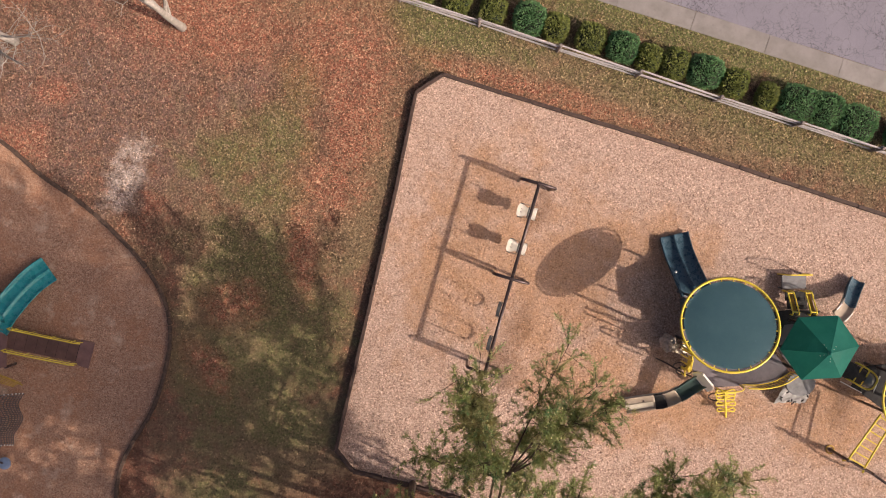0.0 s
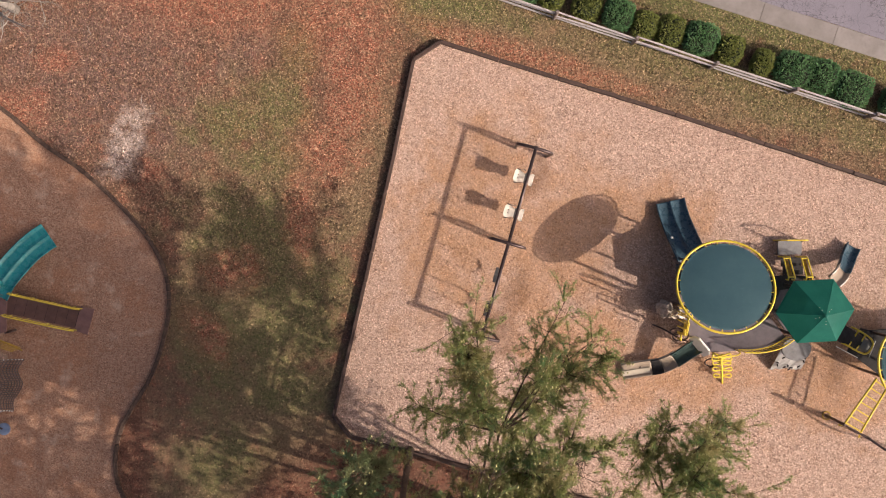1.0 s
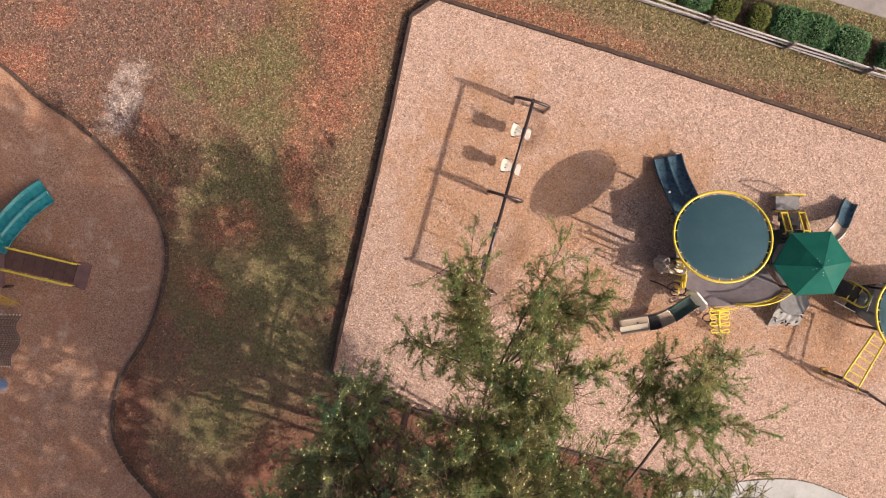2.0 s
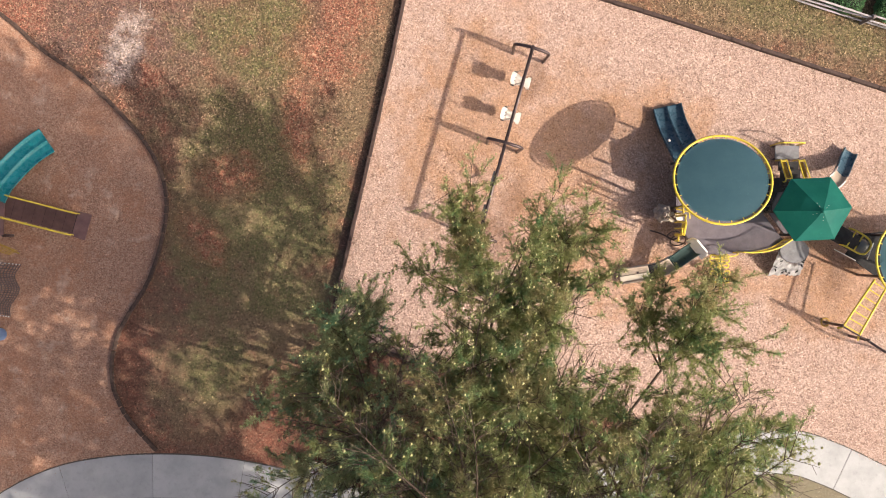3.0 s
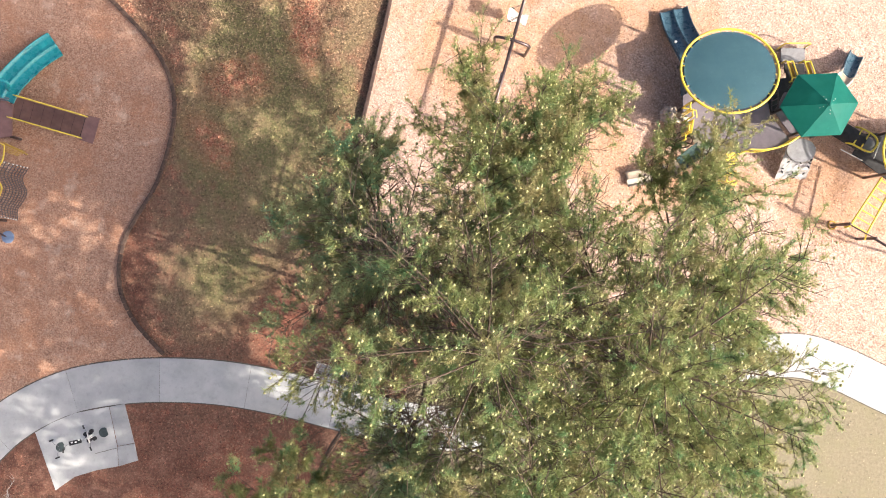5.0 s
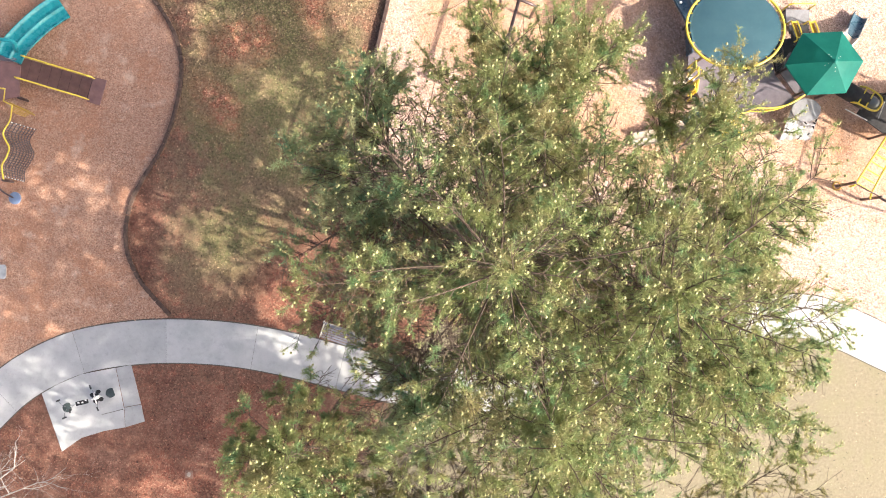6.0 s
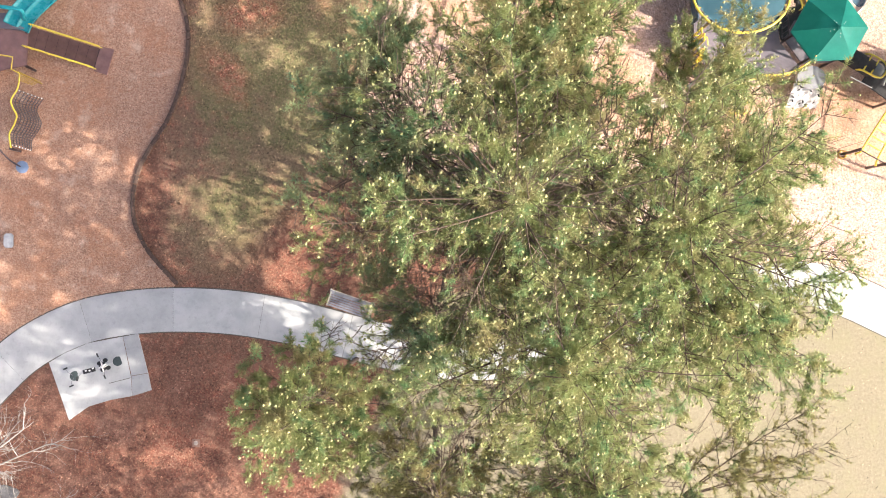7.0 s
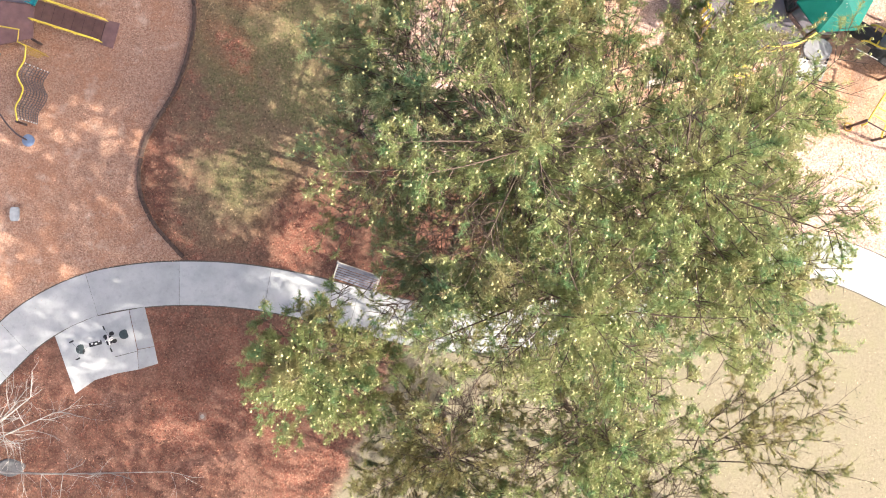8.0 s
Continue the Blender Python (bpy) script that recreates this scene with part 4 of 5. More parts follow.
for x, tilt in ((13.66, 0.06), (14.36, 0.06)):
    bm = bmesh.new()
    loop = [(x, -3.02, 0.45), (x, -3.02, 0.95), (x, -3.06, 1.02), (x + tilt, -3.80, 1.42), (x + tilt, -3.9, 1.35), (x + tilt, -3.9, 1.0)]
    tube(bm, loop, 0.03, 8)
    guard = part("side_guard", bm, M_YELLOW, play, "yellow side guard of the steps")
    bm = bmesh.new()
    tube(bm, [Vector(p) + Vector((0.24, 0, 0)) for p in loop], 0.03, 8)
    part("guard_loop", bm, M_YELLOW, guard)
    for v in (0.02, 0.98):
        bm = bmesh.new()
        p = Vector((x, -3.06, 1.02)).lerp(Vector((x + tilt, -3.80, 1.42)), v)
        tube(bm, [p, p + Vector((0.24, 0, 0))], 0.028, 6)
        part("bar", bm, M_YELLOW, guard)
    bm = bmesh.new()
    v = [bm.verts.new(p) for p in ((x + 0.05, -3.12, 0.98), (x + 0.19, -3.12, 0.98), (x + 0.19 + tilt, -3.74, 1.32), (x + 0.05 + tilt, -3.74, 1.32))]
    bm.faces.new(v)
    bmesh.ops.solidify(bm, geom=bm.faces[:], thickness=0.03)
    part("infill", bm, M_AMBER, guard, "dull amber infill panel")

# pale climbing wall with a round grey ledge
def rock_wall():
    bm = bmesh.new()
    n, k = 18, 14
    rows = []
    for j in range(k + 1):
        v = j / k
        row = []
        for i in range(n + 1):
            u = i / n
            x = 13.50 + 1.28 * u + (0.05 - 0.12 * u) * v
            y = -7.66 + 1.16 * v + 0.05 * math.sin(3 * u)
            z = 1.28 * v ** 0.85
            bumpy = noise.noise((x * 4, y * 4, z * 4)) * 0.09 + noise.noise((x * 9, y * 9, z * 9)) * 0.05
            row.append(bm.verts.new((x, y - bumpy * 0.8, max(0.0, z + bumpy * v * 0.6))))
        rows.append(row)
    for r, s in zip(rows, rows[1:]):
        for i in range(n):
            bm.faces.new((r[i], r[i + 1], s[i + 1], s[i]))
    bmesh.ops.solidify(bm, geom=bm.faces[:], thickness=0.06)
    wall = part("climbing_wall", bm, M_ROCK, play, "pale moulded rock climbing wall")
    bm = bmesh.new()
    slab(bm, [(14.1 + 0.58 * math.cos(a), -6.62 + 0.46 * math.sin(a)) for a in [2 * math.pi * i / 24 for i in range(24)]], 1.22, 1.32, 0.02)
    part("ledge", bm, M_ROCKDARK, wall, "round grey ledge")
    rng = random.Random(5)
    for i in range(16):
        u, v = rng.uniform(0.06, 0.94), rng.uniform(0.08, 0.72)
        p = Vector((13.52 + 1.24 * u, -7.70 + 1.14 * v, 0.04 + 1.28 * v ** 0.85))
        bm = bmesh.new()
        bmesh.ops.create_icosphere(bm, subdivisions=1, radius=1.0, matrix=Matrix.Translation(p) @ Matrix.Rotation(rng.uniform(0, 3), 4, "Z") @ Matrix.Diagonal((0.085, 0.032, 0.04, 1)))
        part("hold", bm, M_BLACK, wall)


rock_wall()

# yellow loop climber on the south side
spine = curve([(11.05, -6.78, 1.7), (11.10, -6.95, 1.5), (11.24, -7.25, 1.05), (11.42, -7.7, 0.55), (11.60, -8.2, 0.0)], 6)
bm = bmesh.new()
tube(bm, spine, 0.042, 8)
climber = part("loop_climber", bm, M_YELLOW, play, "yellow pole climber with looped rungs", True)
for i, k in enumerate((4, 8, 12, 16, 20)):
    c = spine[k]
    w = 0.36 + 0.03 * (i % 2)
    loop = [(0, 0), (-0.16, -0.01), (-w + 0.06, -0.03), (-w, 0.06), (-w + 0.08, 0.14), (-0.15, 0.1), (0, 0.06), (0.15, 0.1), (w - 0.08, 0.14), (w, 0.06), (w - 0.06, -0.03), (0.16, -0.01), (0, 0)]
    bm = bmesh.new()
    tube(bm, curve([c + Vector((x, y * 0.9, 0.02)) for x, y in loop], 3), 0.032, 6)
    part("rung", bm, M_YELLOW, climber, "", True)
bm = bmesh.new()
tube(bm, curve([(10.85, -6.78, 1.15), (10.86, -6.8, 1.7), (11.1, -6.84, 1.8), (11.6, -6.8, 1.8), (11.76, -6.7, 1.7), (11.78, -6.68, 1.1)], 5), 0.028, 8)
part("entry_hoop", bm, M_YELLOW, play, "", True)

# brown ring climber under the segmented slide
for cx, cy, r in ((9.72, -6.2, 0.26), (9.55, -6.0, 0.2), (11.0, -7.25, 0.24)):
    bm = bmesh.new()
    tube(bm, [(cx + r * math.cos(a), cy + r * 0.8 * math.sin(a), 0.62 + 0.3 * math.sin(a + 0.6)) for a in [2 * math.pi * i / 20 for i in range(21)]], 0.025, 6, False)
    part("ring_rung", bm, M_STEEL, play, "", True)
bm = bmesh.new()
tube(bm, curve([(9.9, -6.35, 1.1), (9.6, -6.25, 0.9), (9.1, -5.95, 0.5), (8.75, -5.8, 0.0)], 6), 0.03, 8)
part("climber_pole", bm, M_STEEL, play, "", True)
bm = bmesh.new()
tube(bm, curve([(10.85, -6.85, 1.1), (11.0, -7.1, 0.8), (11.1, -7.45, 0.3), (11.1, -7.55, 0.0)], 6), 0.026, 8)
part("climber_pole", bm, M_STEEL, play, "", True)

# moulded trunk climber with tan steps and yellow gate panels on the west side
bm = bmesh.new()
bmesh.ops.create_icosphere(bm, subdivisions=4, radius=1.0)
for v in bm.verts:
    n = v.co.normalized()
    k = 1 + 0.28 * noise.noise(n * 2.2) + 0.12 * noise.noise(n * 6)
    v.co = Vector((9.10 + n.x * 0.30 * k, -5.12 + n.y * 0.34 * k, 0.55 + n.z * 0.62 * k))
    v.co.z = max(v.co.z, 0.0)
part("trunk_climber", bm, M_LOG, play, "mottled grey-brown moulded tree stump")
for x, y, z, a in ((9.34, -5.18, 0.98, 25), (9.52, -5.22, 1.12, 50), (9.40, -5.40, 0.85, -25), (9.62, -5.36, 1.16, 5)):
    bm = bmesh.new()
    box(bm, (0.28, 0.13, 0.06), pose(x, y, z, 8, 12, a), 0.018)
    part("climber_step", bm, M_TAN, play, "tan moulded step")
for x, y, a in ((9.68, -5.75, 80),):
    m = pose(x, y, DECK, 0, 0, a)
    bm = bmesh.new()
    tube(bm, [m @ Vector(p) for p in ((-0.25, 0, 0), (-0.25, 0, 0.75), (-0.2, 0, 0.8), (0.2, 0, 0.8), (0.25, 0, 0.75), (0.25, 0, 0))], 0.026, 8)
    gate = part("gate_panel", bm, M_YELLOW, play)
    bm = box(bmesh.new(), (0.44, 0.03, 0.5), m @ Matrix.Translation((0, 0, 0.42)), 0.01)
    part("sheet", bm, M_YELLOW, gate)
bm = bmesh.new()
tube(bm, [(9.42, -4.98, 1.5), (9.9, -5.1, 1.62), (9.95, -5.35, 1.5)], 0.026, 8)
part("grab_bar", bm, M_YELLOW, play)

# tunnel bridge to the second round roof, with a clear dome window
bm = bmesh.new()
tube(bm, [(15.3, -5.7, 1.5), (15.9, -6.05, 1.48), (16.4, -6.35, 1.46)], 0.34, 18)
tunnel = part("tunnel", bm, M_BLACK, play, "black crawl tunnel", True)
m = Matrix.Translation((16.38, -6.3, 1.45)) @ Matrix.Rotation(radians(-32), 4, "Z")
bm = bmesh.new()
bmesh.ops.create_uvsphere(bm, u_segments=24, v_segments=12, radius=0.30, matrix=m @ Matrix.Translation((0.22, 0, 0.1)))
part("dome_window", bm, M_BUBBLE, tunnel, "smoked clear dome", True)
for w in (-0.36, 0.36):
    bm = bmesh.new()
    tube(bm, curve([m @ Vector(p) for p in ((-0.5, w, 0.05), (-0.3, w, 0.3), (0.2, w * 0.95, 0.36), (0.45, w * 0.6, 0.32), (0.5, 0, 0.3))], 4), 0.038, 8)
    part("dome_frame", bm, M_YELLOW, tunnel, "yellow tube frame", True)
for u in (-0.3, 0.02):
    bm = bmesh.new()
    tube(bm, [m @ Vector((u, -0.36, 0.31)), m @ Vector((u, 0.36, 0.31))], 0.03, 6)
    part("dome_frame", bm, M_YELLOW, tunnel)
bm = slab(bmesh.new(), [(16.2, -6.75), (16.75, -5.95), (19.6, -5.7), (19.8, -8.0), (17.7, -7.85), (16.9, -7.25)], 1.0, 1.06, 0.012)
part("far_deck", bm, M_BLACK, play, "black coated deck")
for a, b in (((15.75, -6.55, 1.07), (16.6, -7.0, 1.07)), ((16.95, -6.95, 1.3), (17.2, -6.3, 1.3))):
    bm = bmesh.new()
    tube(bm, [a, b], 0.022, 6)
    part("grab_bar", bm, M_WHITE, play, "pale grab bar")
round_roof(18.2, -6.95, 3.05, 1.72, 6.0, 0.0, play)
for x, y in ((17.15, -7.6), (17.2, -6.0), (19.3, -6.0), (19.3, -7.9)):
    post(x, y, 3.05)

# sloping overhead ladder in yellow, with two brown end posts
a0, a1 = Vector((17.08, -7.72, 1.68)), Vector((15.98, -9.6, 1.35))
b0, b1 = Vector((17.53, -8.02, 1.68)), Vector((16.61, -9.96, 1.35))
bm = bmesh.new()
tube(bm, [a0, a1, a1 + Vector((-0.16, -0.04, -0.12))], 0.042, 8)
ladder = part("overhead_ladder", bm, M_YELLOW, play, "yellow overhead ladder", True)
bm = bmesh.new()
tube(bm, [b0, b1, b1 + Vector((0.02, -0.16, -0.12))], 0.042, 8)
part("side_rail", bm, M_YELLOW, ladder, "", True)
for i in range(7):
    u = (i + 0.3) / 6.6
    bm = bmesh.new()
    tube(bm, [a0.lerp(a1, u), b0.lerp(b1, u)], 0.028, 6)
    part("rung", bm, M_YELLOW, ladder)
for x, y in ((15.84, -9.52), (16.85, -10.08)):
    post(x, y, 1.72, r=0.06)
bm = bmesh.new()
tube(bm, [(15.84, -9.52, 1.6), (16.3, -9.8, 1.66), (16.85, -10.08, 1.6)], 0.03, 8)
part("end_bar", bm, M_STEEL, play)
bm = bmesh.new()
tube(bm, [(15.84 + 0.16 * math.cos(a), -9.52 + 0.16 * math.sin(a), 0.05) for a in [2 * math.pi * i / 16 for i in range(17)]], 0.03, 6, False)
part("post_collar", bm, M_AMBER, play, "dull amber ring at the post foot")
bm = bmesh.new()
tube(bm, curve([(16.85, -10.08, 1.5), (17.6, -10.6, 1.75), (18.6, -11.1, 1.8), (19.8, -11.4, 1.4), (20.2, -11.6, 0.0)], 6), 0.05, 8)
part("arch_climber", bm, M_STEEL, play)

# ---- smaller play structure on the mulch ----
small = thing("small_play_structure", "play structure with brown ramp, yellow rails and teal slide", "play structure")
slide("double_slide", [(-17.42, -4.5, 1.0), (-17.24, -4.12, 0.98), (-17.05, -3.77, 0.86), (-16.74, -3.28, 0.62), (-16.32, -2.74, 0.36), (-15.95, -2.4, 0.22), (-15.62, -2.17, 0.17)], 1.04, 2, M_TEAL, "teal two-lane wave slide", 0.10, small)
bm = bmesh.new()
sweep(bm, curve([(-18.9, -3.62, 1.46), (-17.7, -3.82, 1.5), (-17.12, -3.9, 1.48), (-17.0, -4.0, 1.4), (-17.08, -4.14, 1.2), (-17.1, -4.2, 0.92)], 5), [(-0.07, -0.04), (0.07, -0.04), (0.07, 0.04), (-0.07, 0.04)])
part("slide_hood", bm, M_TEAL, small, "teal moulded hood at the slide head", True)
for a, b in (((-17.45, -4.4, 1.0), (-17.1, -4.52, 1.0)), ((-17.5, -4.5, 1.2), (-17.05, -4.6, 1.2))):
    bm = bmesh.new()
    tube(bm, [a, b], 0.022, 6)
    part("grab_bar", bm, M_ROCKDARK, small, "grey grab bar")
bm = slab(bmesh.new(), [(-20.6, -6.7), (-17.05, -5.98), (-17.0, -4.75), (-17.25, -4.62), (-20.6, -4.2)], 0.86, 0.92, 0.012)
part("deck", bm, M_RAMP, small, "purple brown coated deck")
bm = slab(bmesh.new(), [(-20.6, -4.19), (-17.25, -4.61), (-17.2, -4.2), (-17.5, -3.95), (-20.6, -3.6)], 0.90, 0.96, 0.012)
part("slide_deck", bm, M_DECK, small, "lavender grey deck at the slide head")
axis, cross = Vector((-0.962, 0.272, 0)), Vector((0.272, 0.962, 0))
foot_c = Vector((-14.02, -5.66, 0))


def ramp_at(d, s, z):
    return foot_c + axis * d + cross * s + Vector((0, 0, z))


bm = bmesh.new()
slab(bm, [tuple(ramp_at(d, s, 0).xy) for d, s in ((0, -0.56), (0, 0.52), (0.56, 0.50), (0.56, -0.54))], 0.0, 0.07, 0.012)
part("ramp_foot", bm, M_RAMP, small)
for i in range(7):
    d0, d1 = 0.57 + 0.375 * i, 0.57 + 0.375 * (i + 1) - 0.008
    z0, z1 = 0.08 + 0.112 * i, 0.08 + 0.112 * (i + 1)
    bm = bmesh.new()
    v = [bm.verts.new(ramp_at(d, s, z)) for z_, d, z in ((0, d0, z0), (1, d1, z1)) for s in (-0.43, 0.40)]
    bm.faces.new((v[0], v[1], v[3], v[2]))
    bmesh.ops.solidify(bm, geom=bm.faces[:], thickness=0.045)
    part("ramp_board", bm, M_RAMP, small)
bm = beam(bmesh.new(), ramp_at(0.5, -0.015, 0.0), ramp_at(3.19, -0.015, 0.79), 0.8, 0.03)
part("ramp_bed", bm, M_BLACK, small)
for s in (-0.46, 0.43):
    for h in (0.28, 0.58):
        bm = bmesh.new()
        pts = [ramp_at(0.42, s, 0.5 + (h - 0.58)), ramp_at(0.6, s, 0.12 + h), ramp_at(2.9, s, 0.80 + h), ramp_at(3.02, s, 0.72 + h), ramp_at(3.02, s, 0.92)]
        tube(bm, pts, 0.026 if h > 0.4 else 0.018, 8)
        rail = part("ramp_rail", bm, M_YELLOW, small)
    for d in (0.75, 1.5, 2.25, 2.85):
        bm = bmesh.new()
        tube(bm, [ramp_at(d, s, max(0, 0.05 + (d - 0.6) * 0.29)), ramp_at(d, s, 0.68 + (d - 0.6) * 0.29)], 0.011, 6)
        part("rail_post", bm, M_YELLOW, rail)
bm = bmesh.new()
tube(bm, [(-17.35, -6.25, 1.0), (-16.45, -6.72, 0.85)], 0.03, 6)
fan = part("fan_panel", bm, M_AMBER, small, "amber slatted panel")
for i in range(6):
    u = i / 5
    bm = bmesh.new()
    beam(bm, (-17.42 + 0.1 * u, -6.22 - 0.36 * u, 0.98), (-16.5 - 0.3 * u, -6.62 - 0.16 * u, 0.86), 0.028, 0.03, 0.006)
    part("slat", bm, M_AMBER, fan)
bm = bmesh.new()
tube(bm, [(-18.6, -5.55, 1.45), (-17.35, -5.78, 1.45), (-17.42, -6.25, 1.42), (-17.1, -6.42, 1.4), (-17.14, -6.8, 1.38)], 0.03, 8)
tube(bm, curve([(-17.14, -6.8, 1.38), (-17.22, -7.05, 1.36), (-17.48, -7.45, 1.3), (-17.42, -7.75, 1.26), (-17.3, -8.05, 1.2), (-17.45, -8.4, 1.1), (-17.68, -8.75, 1.0), (-17.68, -9.3, 0.85)], 6), 0.035, 8)
wave = part("wave_pole", bm, M_YELLOW, small, "wavy yellow tube", True)
edge_a = curve([(-17.22, -7.05, 1.32), (-17.48, -7.45, 1.26), (-17.42, -7.75, 1.2), (-17.3, -8.05, 1.15), (-17.45, -8.4, 1.05), (-17.68, -8.75, 0.95), (-17.68, -9.15, 0.85)], 4)
edge_b = [p + Vector((0.50, -0.14, 0)) for p in edge_a]
for p in edge_b:
    p.z = 0.12
n = len(edge_a)
for j in range(9):
    u = j / 8
    bm = bmesh.new()
    tube(bm, [edge_a[i].lerp(edge_b[i], u) + Vector((0, 0.03 * (i % 2), -0.12 * math.sin(math.pi * u))) for i in range(n)], 0.02, 5)
    part("net_rope", bm, M_NET, wave)
for i in range(0, n, 1):
    bm = bmesh.new()
    tube(bm, [edge_a[i].lerp(edge_b[i], u) + Vector((0, 0, -0.12 * math.sin(math.pi * u))) for u in (0, 0.25, 0.5, 0.75, 1)], 0.019, 5)
    part("net_rope", bm, M_NET, wave)
for i, u0 in ((0, 0), (n - 1, 0)):
    for j in range(7):
        p = edge_a[i].lerp(edge_b[i], (j + 0.5) / 7) + Vector((0, 0, -0.12 * math.sin(math.pi * (j + 0.5) / 7) + 0.03))
        bm = bmesh.new()
        bmesh.ops.create_icosphere(bm, subdivisions=1, radius=0.032, matrix=Matrix.Translation(p))
        part("net_clamp", bm, M_WHITE, wave, "white rope clamp")
for x, y in ((-17.1, -4.7), (-17.1, -6.0), (-18.8, -4.4), (-18.8, -6.4), (-17.7, -9.3)):
    post(x, y, 0.9 if y > -9 else 0.9, small)

pod = thing("stepping_pod", "blue stepping pod on a curved dark arm over mulch", "stepping pod")
bm = bmesh.new()
tube(bm, curve([(-18.35, -9.0, 0.9), (-18.1, -9.42, 0.75), (-17.85, -9.75, 0.5), (-17.52, -9.97, 0.36)], 6), 0.035, 8)
part("arm", bm, M_STEEL, pod, "dark curved arm", True)
bm = bmesh.new()
slab(bm, [(-17.48 + 0.25 * math.cos(2 * math.pi * i / 28), -9.98 + 0.25 * math.sin(2 * math.pi * i / 28)) for i in range(28)], 0.28, 0.34, 0.02)
part("disc", bm, M_BLUE, pod)
bm = bmesh.new()
tube(bm, [(-17.48, -9.98, -0.1), (-17.48, -9.98, 0.3)], 0.05, 10)
part("stem", bm, M_STEEL, pod)
pod2 = thing("stepping_pod", "pale grey stepping pod on mulch", "stepping pod")
bm = bmesh.new()
slab(bm, [(-18.05 + 0.24 * max(-0.8, min(0.8, math.cos(2 * math.pi * i / 28))), -12.95 + 0.34 * max(-0.85, min(0.85, math.sin(2 * math.pi * i / 28)))) for i in range(28)], 0.2, 0.26, 0.02)
part("disc", bm, M_ROCKPALE, pod2)
bm = bmesh.new()
tube(bm, [(-18.05, -12.95, -0.1), (-18.05, -12.95, 0.22)], 0.05, 10)
part("stem", bm, M_STEEL, pod2)

# ---- exercise machine on the pad ----
gym = thing("exercise_machine", "black and white double leg press machine on a concrete pad", "exercise machine")
d = Vector((0.947, 0.322, 0))
s = Vector((-0.322, 0.947, 0))
c = Vector((-14.28, -18.06, 0.033))


def gym_at(u, v, z):
    return c + d * u + s * v + Vector((0, 0, z))


bm = bmesh.new()
tube(bm, [gym_at(0.14, 0, 0), gym_at(0.14, 0, 0.5), gym_at(0.14, 0, 0.54)], [0.07, 0.07, 0.03], 14)
part("column", bm, M_WHITE, gym, "white steel column", True)
bm = bmesh.new()
slab(bm, [tuple(gym_at(0.17 * math.cos(a), 0.17 * math.sin(a), 0).xy) for a in [2 * math.pi * i / 20 for i in range(20)]], 0.033, 0.06, 0.008)
part("base_plate", bm, M_BLACK, gym)
for sgn, seat_u in ((-1, -1.03), (1, 0.79)):
    # a D-shaped seat, its flat side outwards on one and inwards on the other
    bm = bmesh.new()
    outline = [gym_at(seat_u + max(-0.13, 0.20 * math.cos(a)) * (-1 if sgn < 0 else -1), 0.19 * math.sin(a), 0) for a in [2 * math.pi * i / 24 for i in range(24)]]
    slab(bm, [tuple(p.xy) for p in outline][::-1], 0.45, 0.52, 0.02)
    seat = part("seat", bm, M_SEATGREEN, gym, "dark green-grey seat pad")
    bm = bmesh.new()
    tube(bm, curve([gym_at(0.1 * sgn, 0, 0.5), gym_at(seat_u * 0.5, 0, 0.4), gym_at(seat_u, 0, 0.45)], 5), 0.03, 8)
    part("seat_arm", bm, M_ROCKPALE, gym, "", True)
for u, v, a in ((-1.17, 0.39, 5), (-1.15, -0.34, 5), (-0.85, -0.15, 70), (0.21, 0.48, 95), (0.21, -0.43, 95)):
    w = d * math.cos(radians(a)) + s * math.sin(radians(a))
    p = gym_at(u, v, 0.75)
    bm = bmesh.new()
    tube(bm, [p - w * 0.085, p + w * 0.085], 0.032, 8)
    grip = part("handle", bm, M_BLACK, gym, "black hand grip")
    bm = bmesh.new()
    tube(bm, [p, gym_at(u, v * 0.5, 0.6), gym_at(u * 0.9, 0, 0.44)], 0.01, 6)
    part("handle_stem", bm, M_ROCKDARK, grip)
bm = bmesh.new()
tube(bm, [gym_at(0.12, -0.22, 0.46), gym_at(0.14, 0.0, 0.5), gym_at(0.16, 0.24, 0.46)], 0.03, 8)
tube(bm, [gym_at(0.0, -0.02, 0.5), gym_at(0.32, 0.05, 0.5)], 0.03, 8)
part("cross_bar", bm, M_WHITE, gym, "white cross bar", True)
for u, v in ((0.0, 0.16), (0.26, 0.20), (0.05, -0.13), (0.28, -0.12)):
    bm = bmesh.new()
    slab(bm, [tuple(gym_at(u + 0.10 * math.cos(a), v + 0.085 * math.sin(a), 0).xy) for a in [2 * math.pi * i / 16 for i in range(16)]], 0.30, 0.34, 0.01)
    part("foot_plate", bm, M_BLACK, gym)
bm = bmesh.new()
beam(bm, gym_at(-0.60, 0.03, 0.62), gym_at(-0.08, -0.01, 0.66), 0.17, 0.05, 0.012)
sign = part("sign_plate", bm, M_BLACK, gym)
for k in range(3):
    bm = bmesh.new()
    u = -0.5 + 0.15 * k
    beam(bm, gym_at(u, 0.05 - 0.04 * (k % 2), 0.672), gym_at(u + 0.08, 0.045 - 0.04 * (k % 2), 0.676), 0.06, 0.012, 0.002)
    part("sign_mark", bm, M_WHITE, sign)


